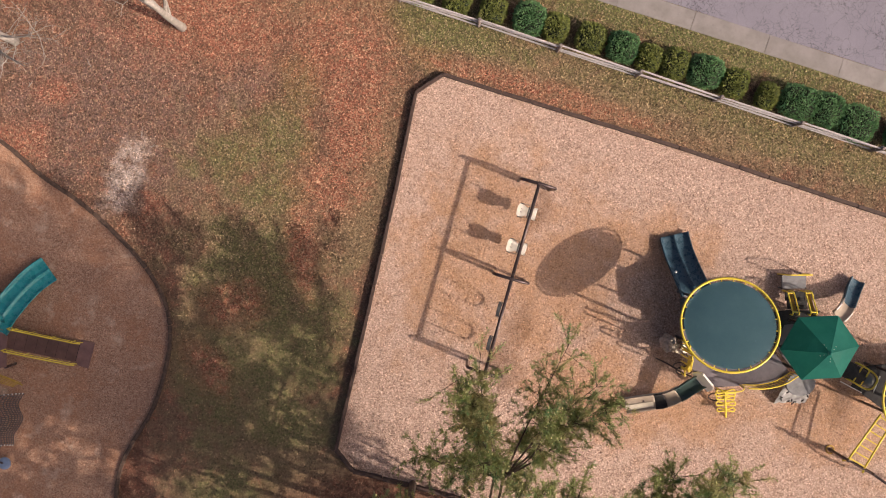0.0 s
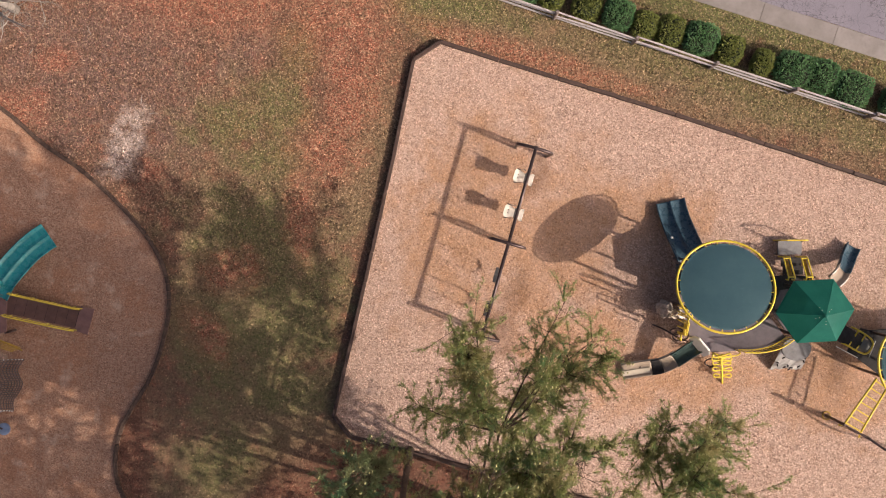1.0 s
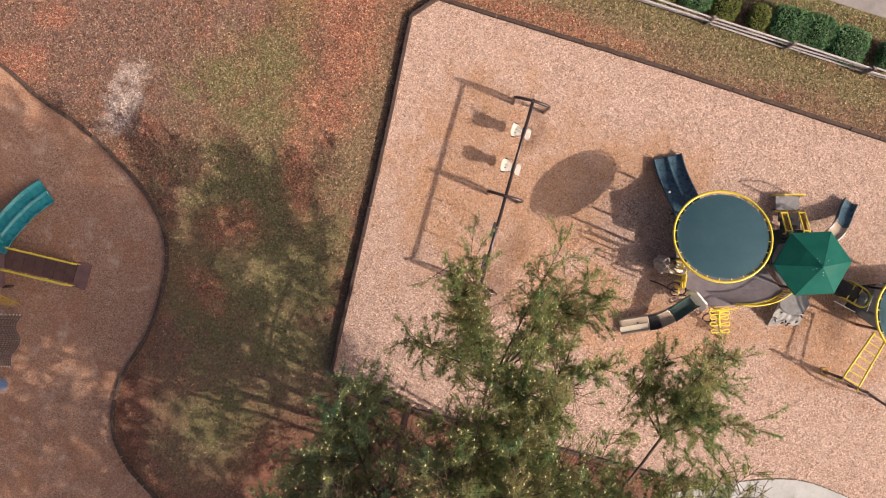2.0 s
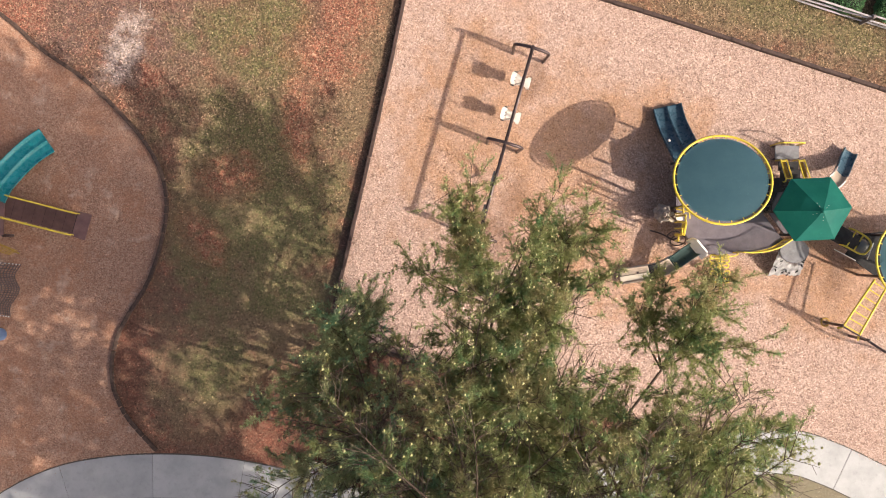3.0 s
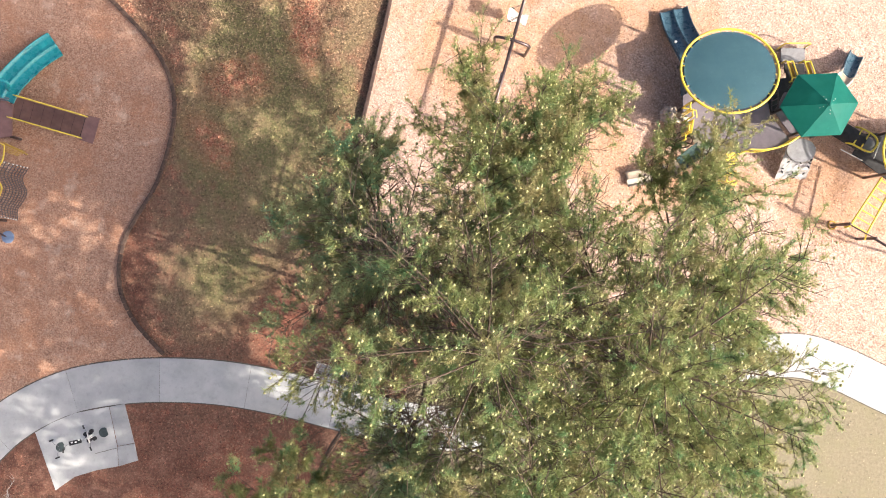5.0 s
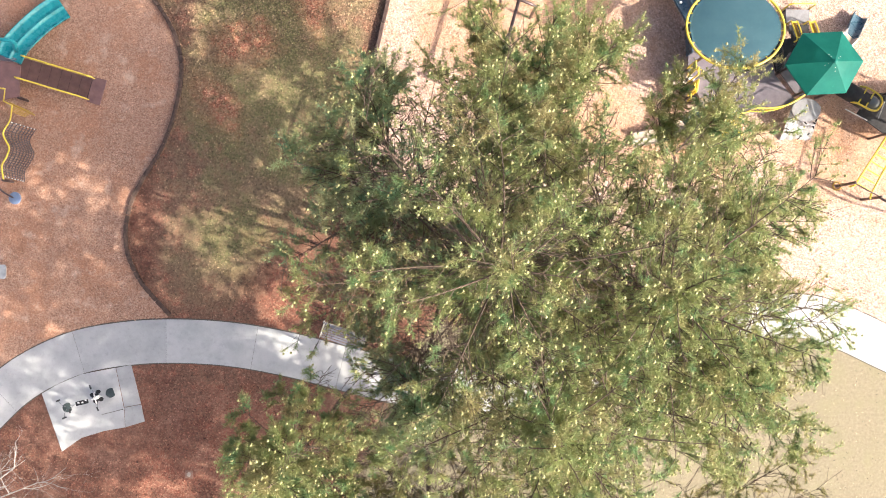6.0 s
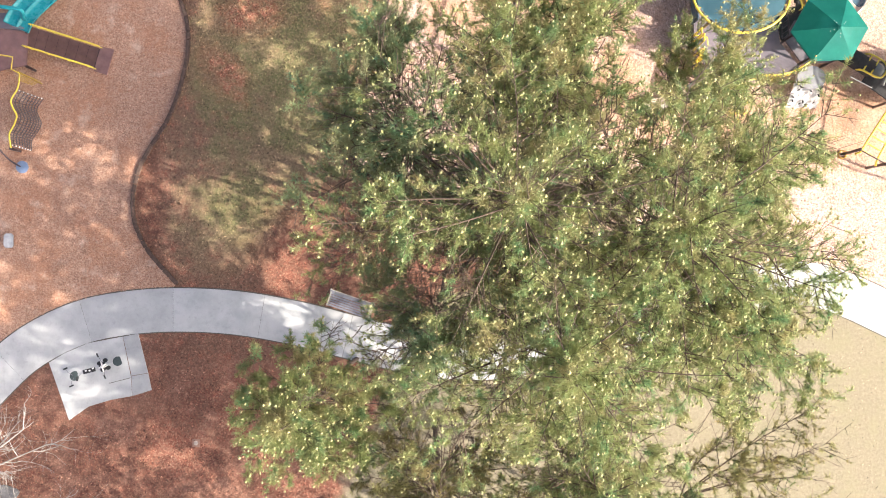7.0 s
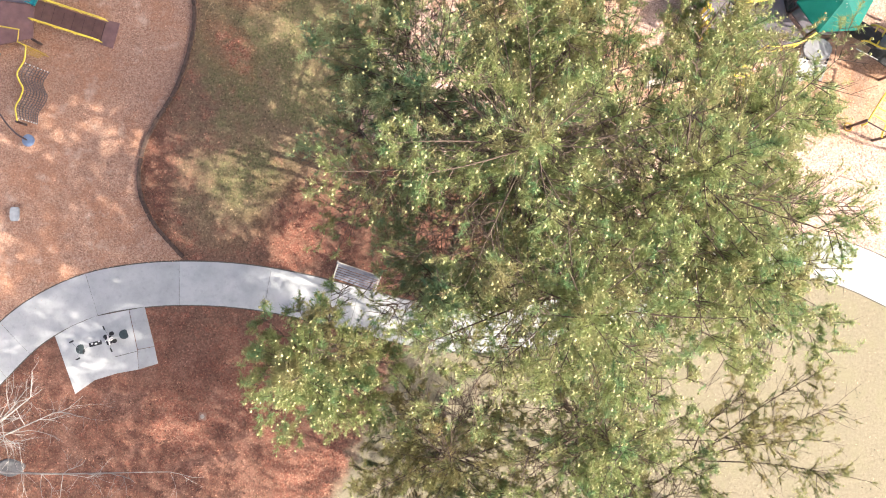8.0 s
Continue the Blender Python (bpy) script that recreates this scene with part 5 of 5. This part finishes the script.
# ---- bench ----
def bench():
    top = thing("park_bench", "dark slatted park bench with pale end frames beside the footpath", "bench")
    a, b = Vector((-4.98, -14.95, 0)), Vector((-3.23, -15.55, 0))
    d = (b - a).normalized()
    f = Vector((d.y, -d.x, 0))
    for i in range(6):
        p = f * (0.14 + 0.095 * i) + Vector((0, 0, 0.45 + 0.008 * abs(i - 3)))
        part("seat_slat", beam(bmesh.new(), a + p, b + p, 0.07, 0.03, 0.006), M_BENCH, top)
    for i in range(4):
        p = f * (0.09 - 0.035 * i) + Vector((0, 0, 0.54 + 0.1 * i))
        part("back_slat", beam(bmesh.new(), a + p, b + p, 0.03, 0.075, 0.006), M_BENCHFRAME if i == 3 else M_BENCH, top)
    for q in (a + d * 0.05, b - d * 0.05):
        bm = bmesh.new()
        tube(bm, [q + f * 0.66 + Vector((0, 0, 0)), q + f * 0.64 + Vector((0, 0, 0.62)), q + f * 0.3 + Vector((0, 0, 0.66)), q + f * 0.08 + Vector((0, 0, 0.64)), q + f * 0.12, q + f * 0.02 + Vector((0, 0, 0))], 0.028, 8)
        tube(bm, [q + f * 0.1 + Vector((0, 0, 0.42)), q - f * 0.05 + Vector((0, 0, 0.9))], 0.026, 8)
        part("end_frame", bm, M_BENCHFRAME, top, "pale metal end frame")


bench()


# ---- small things on the pine straw ----
def ground_stone(x, y, sx, sy, h, seed):
    top = thing("flat_stone", "flat grey weathered stone lying in pine straw", "stone", (x, y, 0))
    bm = bmesh.new()
    bmesh.ops.create_icosphere(bm, subdivisions=3, radius=1.0)
    for v in bm.verts:
        n = v.co.normalized()
        k = 1 + 0.25 * noise.noise(n * 1.6 + Vector((seed, 0, 0))) + 0.08 * noise.noise(n * 5)
        v.co = Vector((n.x * sx * k, n.y * sy * k, max(-0.04, min(h, n.z * h * 1.6 * k))))
    part("body", bm, M_STONE, top)


ground_stone(-18.3, -23.2, 0.6, 0.36, 0.10, 4)
valve = thing("valve_cover", "small round pale valve cover in a square collar", "valve cover", (-10.52, -21.18, 0))
bm = slab(bmesh.new(), [(-0.16, -0.15), (0.15, -0.16), (0.16, 0.15), (-0.15, 0.16)], -0.02, 0.03, 0.01)
part("collar", bm, M_CLAY, valve)
bm = slab(bmesh.new(), [(0.09 * math.cos(2 * math.pi * i / 20), 0.09 * math.sin(2 * math.pi * i / 20)) for i in range(20)], 0.03, 0.045, 0.004)
part("lid", bm, M_LOG, valve, "pale brown round lid")


def fallen_twig(x, y, turn, length, seed):
    """A short pale stick with one fork, lying on the ground."""
    rng = random.Random(seed)
    top = thing("fallen_twig", "short pale fallen twig on leafy ground", "twig", (x, y, 0))
    d = Vector((math.cos(turn), math.sin(turn), 0))
    side = Vector((-d.y, d.x, 0))
    pts = [d * (length * u) + side * (length * rng.uniform(-0.06, 0.06)) + Vector((0, 0, 0.02 + 0.03 * u)) for u in (0, 0.3, 0.6, 1)]
    bm = bmesh.new()
    tube(bm, pts, [0.016, 0.014, 0.011, 0.006], 6)
    tube(bm, [pts[1], pts[1] + d * length * 0.3 + side * length * 0.22 + Vector((0, 0, 0.03))], [0.010, 0.005], 5)
    part("stick", bm, M_WHITEBARK, top)


for x, y, turn, length in ((-11.93, 3.1, 1.45, 0.42), (-11.6, 2.72, 0.1, 0.38), (-16.4, 5.1, 0.9, 0.3), (-13.9, 5.9, 1.9, 0.36)):
    fallen_twig(x, y, turn, length, int(100 * length))

# ---- trees ----
OPENINGS = [(2.4, -6.2, 9.2, 0.62, 1.25, 1.6), (3.75, -8.9, 14.2, 0.65, 1.5, 1.5), (4.1, -8.9, 12.0, 0.75, 1.5, 1.6), (4.45, -8.9, 10.0, 0.8, 1.5, 1.6), (4.8, -8.9, 8.0, 0.8, 1.4, 1.6),
            (-0.8, -9.0, 13.4, 0.9, 1.1, 1.1), (-0.6, -9.3, 11.3, 0.9, 1.2, 1.4), (-0.5, -14.2, 17.0, 0.8, 0.8, 1.2), (-0.5, -14.3, 14.4, 1.0, 1.0, 1.5), (-0.5, -14.4, 11.5, 1.0, 1.0, 1.6),
            (0.4, -16.2, 12.0, 1.2, 0.9, 1.6), (-3.0, -15.7, 12.0, 0.8, 0.8, 1.5),
            (-0.2, -18.8, 12.0, 1.0, 1.0, 1.2), (-0.2, -18.8, 9.5, 1.0, 1.0, 1.4)]


def pine(x, y, h, reach, base, seed, material, full, label, lean=(0, 0), buds=0.8, arms=(), skirt=None, leader=70, thin=1.0, girth=0.14, per=40):
    """A pine: tapered trunk, limbs in loose whorls, twigs, and tufts of needles at their ends."""
    rng = random.Random(seed)
    top = thing("pine_tree", label, "tree", (x, y, 0))
    bm = bmesh.new()
    trunk = [Vector((lean[0] * u ** 1.3 + 0.12 * noise.noise((u * 3, seed, 0)), lean[1] * u ** 1.3 + 0.12 * noise.noise((u * 3, 0, seed)), h * u - 0.1)) for u in [i / 12 for i in range(13)]]
    tube(bm, trunk, [girth * (1 - i / 12) ** 0.8 * h / 18 + 0.015 for i in range(13)], 10)
    part("trunk", bm, M_BARK, top, "", True)

    def trunk_at(z):
        u = max(0.0, min(0.999, z / h)) * 12
        return trunk[int(u)].lerp(trunk[int(u) + 1], u % 1)

    tips = []
    limbs = int(24 + 2.6 * (h - base))
    low = skirt[2] if skirt else 0
    for i in range(limbs + low):
        bm = bmesh.new()
        u = (i + rng.random()) / limbs
        z = base + (h - base) * min(u, 1)
        shape = (0.78 + 0.22 * math.sin(min(1, u / 0.3) * math.pi / 2)) * max(0.0, 1 - u ** 2.2) ** 0.7
        if i >= limbs:
            u, shape = 0.0, skirt[3] / reach
            z = rng.uniform(*skirt[:2])
        a = i * 2.399 + rng.uniform(-0.5, 0.5)
        l = max(0.45, reach * shape * rng.uniform(0.74, 1.12))
        p0 = trunk_at(z)
        rise = 0.10 + 0.5 * u
        out = Vector((math.cos(a), math.sin(a), 0))
        turned = Vector((-out.y, out.x, 0))
        bend = turned * rng.uniform(-0.2, 0.2)
        line = [p0 + out * (l * t) + bend * (l * t * t) + Vector((0, 0, l * (rise * t - 0.10 * t * t + 0.10 * t ** 4))) for t in (0, 0.2, 0.4, 0.6, 0.8, 1.0)]
        r = 0.011 + 0.0062 * l
        tube(bm, line, [r, r * 0.85, r * 0.65, r * 0.48, r * 0.3, 0.006], 5, False)
        tips.append((line[-1], (line[-1] - line[-2]).normalized()))
        for j in range(int(6 + l * 4.4)):
            t = rng.uniform(0.04, 0.98)
            k = min(4, int(t * 5))
            q = line[k].lerp(line[k + 1], t * 5 - k)
            side = 1 if j % 2 else -1
            d = (out * rng.uniform(0.35, 0.9) + turned * side * rng.uniform(0.5, 1.0) + Vector((0, 0, rng.uniform(0.0, 0.55)))).normalized()
            tl = l * rng.uniform(0.12, 0.30) * (1.2 - 0.5 * t) + 0.15
            e = q + d * tl
            m = q.lerp(e, 0.55) + Vector((0, 0, -0.03 * tl))
            tube(bm, [q, m, e], [0.011, 0.008, 0.005], 3, False)
            tips.append((e, (e - m).normalized()))
            tips.append((m, d))
            if tl > 0.4:
                for w in (0.3, 0.5, 0.75):
                    f = q.lerp(e, w)
                    d2 = (d + Vector((rng.uniform(-1, 1), rng.uniform(-1, 1), rng.uniform(-0.1, 0.7)))).normalized()
                    g = f + d2 * tl * rng.uniform(0.3, 0.6)
                    tube(bm, [f, g], [0.007, 0.004], 3, False)
                    tips.append((g, d2))
        part("limb", bm, M_BARK, top)
    # short leafy twigs that close the crown round its leader
    extra = []
    bm = bmesh.new()
    for k in range(leader):
        a, v = rng.uniform(0, 6.283), rng.random()
        p = trunk_at(h - 0.15 - 3.0 * v)
        d = Vector((math.cos(a), math.sin(a), rng.uniform(0.5, 1.3))).normalized()
        e = p + d * rng.uniform(0.25, 0.5 + 0.8 * v)
        tube(bm, [p, p.lerp(e, 0.5), e], [0.012, 0.009, 0.005], 3, False)
        extra += [(e, d), (p.lerp(e, 0.6), d)]
    part("limb", bm, M_BARK, top)
    for z0, fork_at, ends in arms:
        # one long limb that forks into a fan of leafy branches
        a, f = trunk_at(z0), Vector(fork_at) - Vector((x, y, 0))
        bm = bmesh.new()
        tube(bm, curve([a, a.lerp(f, 0.5) + Vector((0.1, 0, 0.25)), f], 4), 0.045 if thin == 1 else 0.03, 6, False)
        part("limb", bm, M_BARK, top)
        for end in ends:
            e = Vector(end) - Vector((x, y, 0))
            sag = Vector((rng.uniform(-0.3, 0.3), rng.uniform(-0.2, 0.2), rng.uniform(-0.5, 0.0)))
            line = curve([f, f.lerp(e, 0.5) + sag, e], 6)
            m = len(line) - 1
            bm = bmesh.new()
            tube(bm, line, [(0.032 if thin == 1 else 0.02) * (1 - i / m) + 0.007 for i in range(m + 1)], 5, False)
            for j in range(40):
                t = rng.uniform(0.28, 1.0) ** 0.8 * m
                k = min(m - 1, int(t))
                q = line[k].lerp(line[k + 1], t - k)
                ahead = (line[k + 1] - line[k]).normalized()
                d = (ahead * rng.uniform(0.2, 1.0) + Vector((rng.gauss(0, 0.75), rng.gauss(0, 0.75), rng.gauss(0.25, 0.35)))).normalized()
                tl = rng.uniform(0.3, 1.1)
                g = q + d * tl
                tube(bm, [q, q.lerp(g, 0.5) + Vector((0, 0, -0.03)), g], [0.011, 0.008, 0.005], 3, False)
                extra += [(g, d), (q.lerp(g, 0.7), d)]
                for w in (0.4, 0.75):
                    d2 = (d + Vector((rng.uniform(-1, 1), rng.uniform(-1, 1), rng.uniform(-0.1, 0.6)))).normalized()
                    p2 = q.lerp(g, w)
                    g2 = p2 + d2 * tl * 0.45
                    tube(bm, [p2, g2], [0.007, 0.004], 3, False)
                    extra.append((g2, d2))
            part("limb", bm, M_BARK, top)
    chosen = sorted(tips, key=lambda s: -1.3 * noise.noise(s[0] * 0.75 + Vector((seed, 3, 7))) + rng.uniform(-0.4, 0.4))
    chosen = chosen[:int(len(chosen) * full)] + [e for e in extra if rng.random() < thin]
    # openings between the branches
    here = Vector((x, y, 0))
    chosen = [t for t in chosen if all(sum(((t[0][i] + here[i] - g[i]) / g[i + 3]) ** 2 for i in range(3)) > 1 for g in OPENINGS)]
    # needles: a burst of thin blades round each twig end
    nr = np.random.RandomState(seed)
    c = np.repeat(np.array([s[0] for s in chosen]), per, 0)
    d = np.repeat(np.array([s[1] for s in chosen]), per, 0)
    ax = d + (0, 0, 0.45)
    ax /= np.linalg.norm(ax, axis=1)[:, None]
    size = np.repeat(nr.uniform(0.12, 0.215, len(chosen)), per)
    v = nr.normal(size=c.shape)
    v /= np.linalg.norm(v, axis=1)[:, None]
    v += ax * 0.7
    v /= np.linalg.norm(v, axis=1)[:, None]
    s = np.cross(v, nr.normal(size=v.shape))
    s *= 0.0068 * 40 / per / np.linalg.norm(s, axis=1)[:, None]
    o = c - d * nr.uniform(0, 0.2, len(c))[:, None]
    tip = o + v * (size * nr.uniform(0.7, 1.2, len(c)))[:, None]
    tip[:, 2] -= 0.1 * size
    verts = np.stack([o + s, o - s, tip], 1).reshape(-1, 3)
    crown = raw("crown", verts.tolist(), np.arange(len(verts)).reshape(-1, 3).tolist(), material, top)
    crown["kind"] = "stuff"
    # round young cones, spread evenly over and into the crown
    best = {}
    for c, d in chosen:
        key = (int(c.x // 0.24), int(c.y // 0.24), int(c.z // 0.8))
        if key not in best or c.z > best[key].z:
            best[key] = c
    bv, bf = [], []
    for c in best.values():
        if rng.random() < buds:
            r = rng.uniform(0.024, 0.042)
            o = c + Vector((rng.uniform(-0.08, 0.08), rng.uniform(-0.08, 0.08), rng.uniform(0.08, 0.18)))
            j = len(bv)
            bv += [o + Vector((r * math.cos(i * 1.0472), r * math.sin(i * 1.0472), 0)) for i in range(6)]
            bv += [o + Vector((0, 0, r * 1.1)), o - Vector((0, 0, r))]
            for i in range(6):
                bf += [(j + i, j + (i + 1) % 6, j + 6), (j + (i + 1) % 6, j + i, j + 7)]
    if bv:
        cones = raw("young_cone_growth", bv, bf, M_BUD, top)
        cones["kind"] = "stuff"
        cones["label"] = "pale yellow young cones"
    return top


GREEN = "tall green pine with pale young cones beside the footpath"
FAN_A = (8.0, (2.0, -8.3, 8.2), [(0.5, -4.8, 10.3), (1.14, -4.45, 10.3), (0.9, -5.4, 10.0), (4.3, -4.3, 6.5), (5.0, -5.3, 8.3), (5.5, -5.8, 8.5), (3.2, -5.9, 10.5), (4.2, -6.0, 9.5), (-0.6, -6.85, 10.8), (1.2, -6.9, 11.5)])
FAN_B = (8.5, (7.1, -10.2, 8.8), [(6.7, -7.4, 11.0), (7.5, -7.5, 12.2), (8.1, -7.1, 12.2), (8.4, -7.9, 10.6), (5.9, -8.0, 11.0), (8.5, -9.0, 12.6), (7.2, -8.7, 11.8)])
FAN_E = (6.0, (2.0, -8.3, 5.8), [(1.2, -7.6, 6.2), (2.6, -8.9, 6.3), (2.9, -7.6, 6.2), (0.9, -6.6, 6.3)])
FAN_C = (10.0, (2.2, -9.4, 12.5), [(2.5, -6.6, 15.2), (3.4, -6.9, 14.6), (4.0, -7.2, 14.8), (1.5, -7.4, 14.8), (2.4, -7.6, 15.2), (1.2, -8.6, 15.4), (3.0, -8.0, 15.6)])
pine(0.6, -13.0, 19.8, 5.2, 13.0, 11, M_NEEDLE, 0.56, GREEN, (0.5, 0.3), 0.8, [FAN_A, FAN_E], (4.0, 8.0, 8, 4.0))
pine(4.4, -13.4, 18.8, 4.8, 12.5, 12, M_NEEDLE, 0.66, GREEN, (0.2, 0.2), 0.8, [FAN_B], (4.5, 8.5, 9, 4.0))
pine(2.6, -14.0, 19.8, 4.8, 10.8, 13, M_NEEDLE, 0.8, GREEN, (-0.6, -2.3), 0.8, (), (4.5, 9.0, 7, 3.4))
FAN_D = (9.5, (-1.7, -10.0, 11.5), [(-3.0, -9.3, 15.2), (-2.4, -8.2, 15.2), (-1.7, -7.6, 14.6), (-1.5, -7.8, 13.6), (-3.2, -10.2, 14.5), (-2.1, -8.8, 14.5)])
pine(-1.1, -10.9, 17.2, 3.5, 12.0, 14, M_NEEDLE_DARK, 0.55, "dark green pine with pale young cones", (-0.2, -0.2), 0.8, [FAN_D])
pine(-0.2, -13.6, 17.0, 2.1, 12.5, 23, M_NEEDLE_DARK, 0.5, "dark green pine with pale young cones", (-0.7, -2.3), girth=0.08)
pine(2.9, -12.6, 17.2, 2.7, 12.0, 15, M_NEEDLE, 0.78, GREEN, (-0.9, 2.9), 0.8, [FAN_C], girth=0.08)
pine(6.3, -14.3, 16.4, 2.9, 11.0, 16, M_NEEDLE, 0.74, GREEN, (0.5, 3.0), girth=0.08)
pine(-4.0, -17.8, 15.8, 2.3, 10.0, 17, M_NEEDLE, 0.95, GREEN, (-0.3, 0.0), girth=0.09)
pine(5.7, -13.7, 16.4, 3.4, 11.0, 18, M_NEEDLE, 0.86, GREEN, (1.3, -1.9), girth=0.08)
pine(-0.8, -20.6, 13.4, 3.4, 8.5, 19, M_NEEDLE_DRY, 0.72, "thin olive pine south of the footpath", (0.2, 0.2), 0.5, leader=25)
FAN_F = (7.0, (6.8, -21.2, 8.8), [(10.4, -18.3, 10.0), (10.9, -19.3, 10.0), (10.3, -20.4, 9.5), (11.6, -21.6, 9.5), (9.2, -19.6, 10.5), (8.2, -18.9, 10.0)])
pine(4.2, -23.2, 12.5, 3.4, 8.5, 20, M_NEEDLE_DRY, 0.4, "sparse brownish pine on the dry lawn", (0.2, 0.2), 0.15, [FAN_F], leader=8, thin=0.42)
pine(3.0, -19.7, 16.5, 3.2, 9.5, 25, M_NEEDLE, 0.55, "open-crowned green pine on the dry lawn", (0.2, 0.3), 0.6, girth=0.1)
# four pines outside the view, added for their shade on mulch, walk and straw
pine(11.0, -25.9, 19.5, 4.3, 10.0, 26, M_NEEDLE, 0.8, "unseen tall pine added to shade the mulch", (0.2, 1.4), 0.1, per=24)
pine(2.0, -25.6, 18.0, 4.2, 8.0, 21, M_NEEDLE, 0.5, "tall pine shading the rusty pine straw", (0.2, 0.2), 0.1, per=24)
pine(-1.2, -29.2, 19.0, 5.0, 8.0, 24, M_NEEDLE, 0.6, "tall pine shading the rusty pine straw", (0.2, 0.2), 0.1, per=24)
pine(8.5, -26.8, 19.0, 4.4, 8.0, 22, M_NEEDLE, 0.5, "tall pine shading the rusty pine straw", (0.2, 0.2), 0.1, per=24)


def bare_tree(x, y, h, seed, label, limbs):
    """A leafless pale tree with limbs to given places and forked twigs."""
    rng = random.Random(seed)
    top = thing("bare_tree", label, "tree", (x, y, 0))
    bm = bmesh.new()
    trunk = [Vector((0.1 * noise.noise((u * 2, seed, 1)), 0.1 * noise.noise((u * 2, 1, seed)), h * 0.55 * u - 0.1)) for u in [i / 6 for i in range(7)]]
    tube(bm, trunk, [0.20, 0.15, 0.14, 0.13, 0.12, 0.11, 0.09], 10)
    part("trunk", bm, M_WHITEBARK, top, "", True)

    def fork(bm, p, d, l, r, depth):
        pts, q, e = [p], p.copy(), d.copy()
        for i in range(4):
            e = (e + Vector((rng.gauss(0, 0.16), rng.gauss(0, 0.16), rng.gauss(0.03, 0.12)))).normalized()
            q = q + e * l / 4
            pts.append(q.copy())
        tube(bm, pts, [r, r * 0.85, r * 0.7, r * 0.55, r * 0.4], 5 if depth > 1 else 3, False)
        if depth:
            for i in range(rng.randint(2, 4)):
                k = rng.randint(1, 4)
                d2 = (e + Vector((rng.gauss(0, 0.6), rng.gauss(0, 0.6), rng.gauss(0.1, 0.4)))).normalized()
                fork(bm, pts[k], d2, l * rng.uniform(0.45, 0.7), r * 0.45, depth - 1)

    for z0, to, r in limbs:
        a = trunk[min(6, int(z0 / (h * 0.55) * 6))]
        b = Vector(to) - Vector((x, y, 0))
        bm = bmesh.new()
        mid = a.lerp(b, 0.5) + Vector((rng.uniform(-0.2, 0.2), rng.uniform(-0.2, 0.2), 0.15))
        line = curve([a, mid, b], 5)
        tube(bm, line, [r * (1 - 0.75 * i / (len(line) - 1)) for i in range(len(line))], 7, False)
        for i in range(10):
            k = rng.randint(4, len(line) - 1)
            d = ((b - a).normalized() + Vector((rng.gauss(0, 0.6), rng.gauss(0, 0.6), rng.gauss(0.1, 0.4)))).normalized()
            fork(bm, line[k], d, rng.uniform(0.8, 1.7), r * 0.28, 2)
        part("limb", bm, M_WHITEBARK, top)


BARE = "leafless tree with pale bark and fine twigs"
bare_tree(-19.9, -22.9, 9.0, 31, BARE, [(3.2, (-14.7, -19.5, 6.2), 0.08), (3.0, (-15.3, -19.7, 5.8), 0.06), (2.8, (-14.1, -20.1, 5.8), 0.06), (2.2, (-10.8, -22.3, 5.0), 0.055), (4.0, (-18.5, -18.9, 8.0), 0.08), (3.5, (-20.5, -23.8, 7.5), 0.09)])
bare_tree(-16.9, 6.9, 8.0, 32, BARE, [(2.6, (-14.0, 5.0, 5.6), 0.075), (2.2, (-14.1, 6.3, 4.3), 0.06), (3.4, (-15.3, 8.9, 7.0), 0.08), (3.6, (-19.6, 5.6, 7.2), 0.08)])
bare_tree(-10.25, 7.45, 8.5, 33, BARE, [(2.0, (-12.4, 8.6, 5.0), 0.085), (2.2, (-10.2, 9.6, 6.0), 0.08), (3.0, (-8.6, 9.4, 7.2), 0.08), (3.0, (-12.0, 10.2, 7.5), 0.09)])

# ---- loose chips, mulch, leaves and blades ----
MUL = west + foot
nr = np.random.RandomState(77)


def strew(count, x0, x1, y0, y1):
    return nr.uniform(x0, x1, count), nr.uniform(y0, y1, count)


x, y = strew(150000, -4.3, 19.5, -15.5, 5.6)
ok = in_poly(PIT, x, y)
scatter("wood_chips", M_FLAKE, x[ok], y[ok], 1, 0.085, 0.027, 0.014, "loose pinkish tan wood chips", "wood chips")
x, y = strew(75000, -20.5, -10.8, -19.0, 5.0)
ok = in_poly(MUL, x, y)
scatter("mulch_shreds", M_MFLAKE, x[ok], y[ok], 2, 0.075, 0.022, 0.010, "loose brown mulch shreds", "mulch", 0.3)
x, y = strew(400000, -19.5, 19.5, -25.5, 10.5)
ok = ~in_poly(PIT, x, y) & ~in_poly(MUL, x, y) & ((x - ROAD0.x) * OUT.x + (y - ROAD0.y) * OUT.y < 0.12)
lane = np.array([(p.x, p.y) for p in fine_line])
near = np.full(len(x), 9.0)
for px, py in lane[::2]:
    near = np.minimum(near, (x - px) ** 2 + (y - py) ** 2)
ok &= near > 1.05
ok &= nr.uniform(0, 1, len(x)) < np.clip(0.3 + (y + 6.0) * 0.1, 0.22, 1.0)
ok &= ~((x - 0.5 * y > 7.2) & (y < -15.2) & (nr.uniform(0, 1, len(x)) < 0.85))
ok &= ~((x > -16.6) & (x < -12.2) & (y > -20.4) & (y < -16.6))
scatter("leaf_litter", M_LITTER, x[ok], y[ok], 3, 0.082, 0.034, 0.008, "fallen leaves, pine straw and dry grass blades", "leaf litter", 0.6)
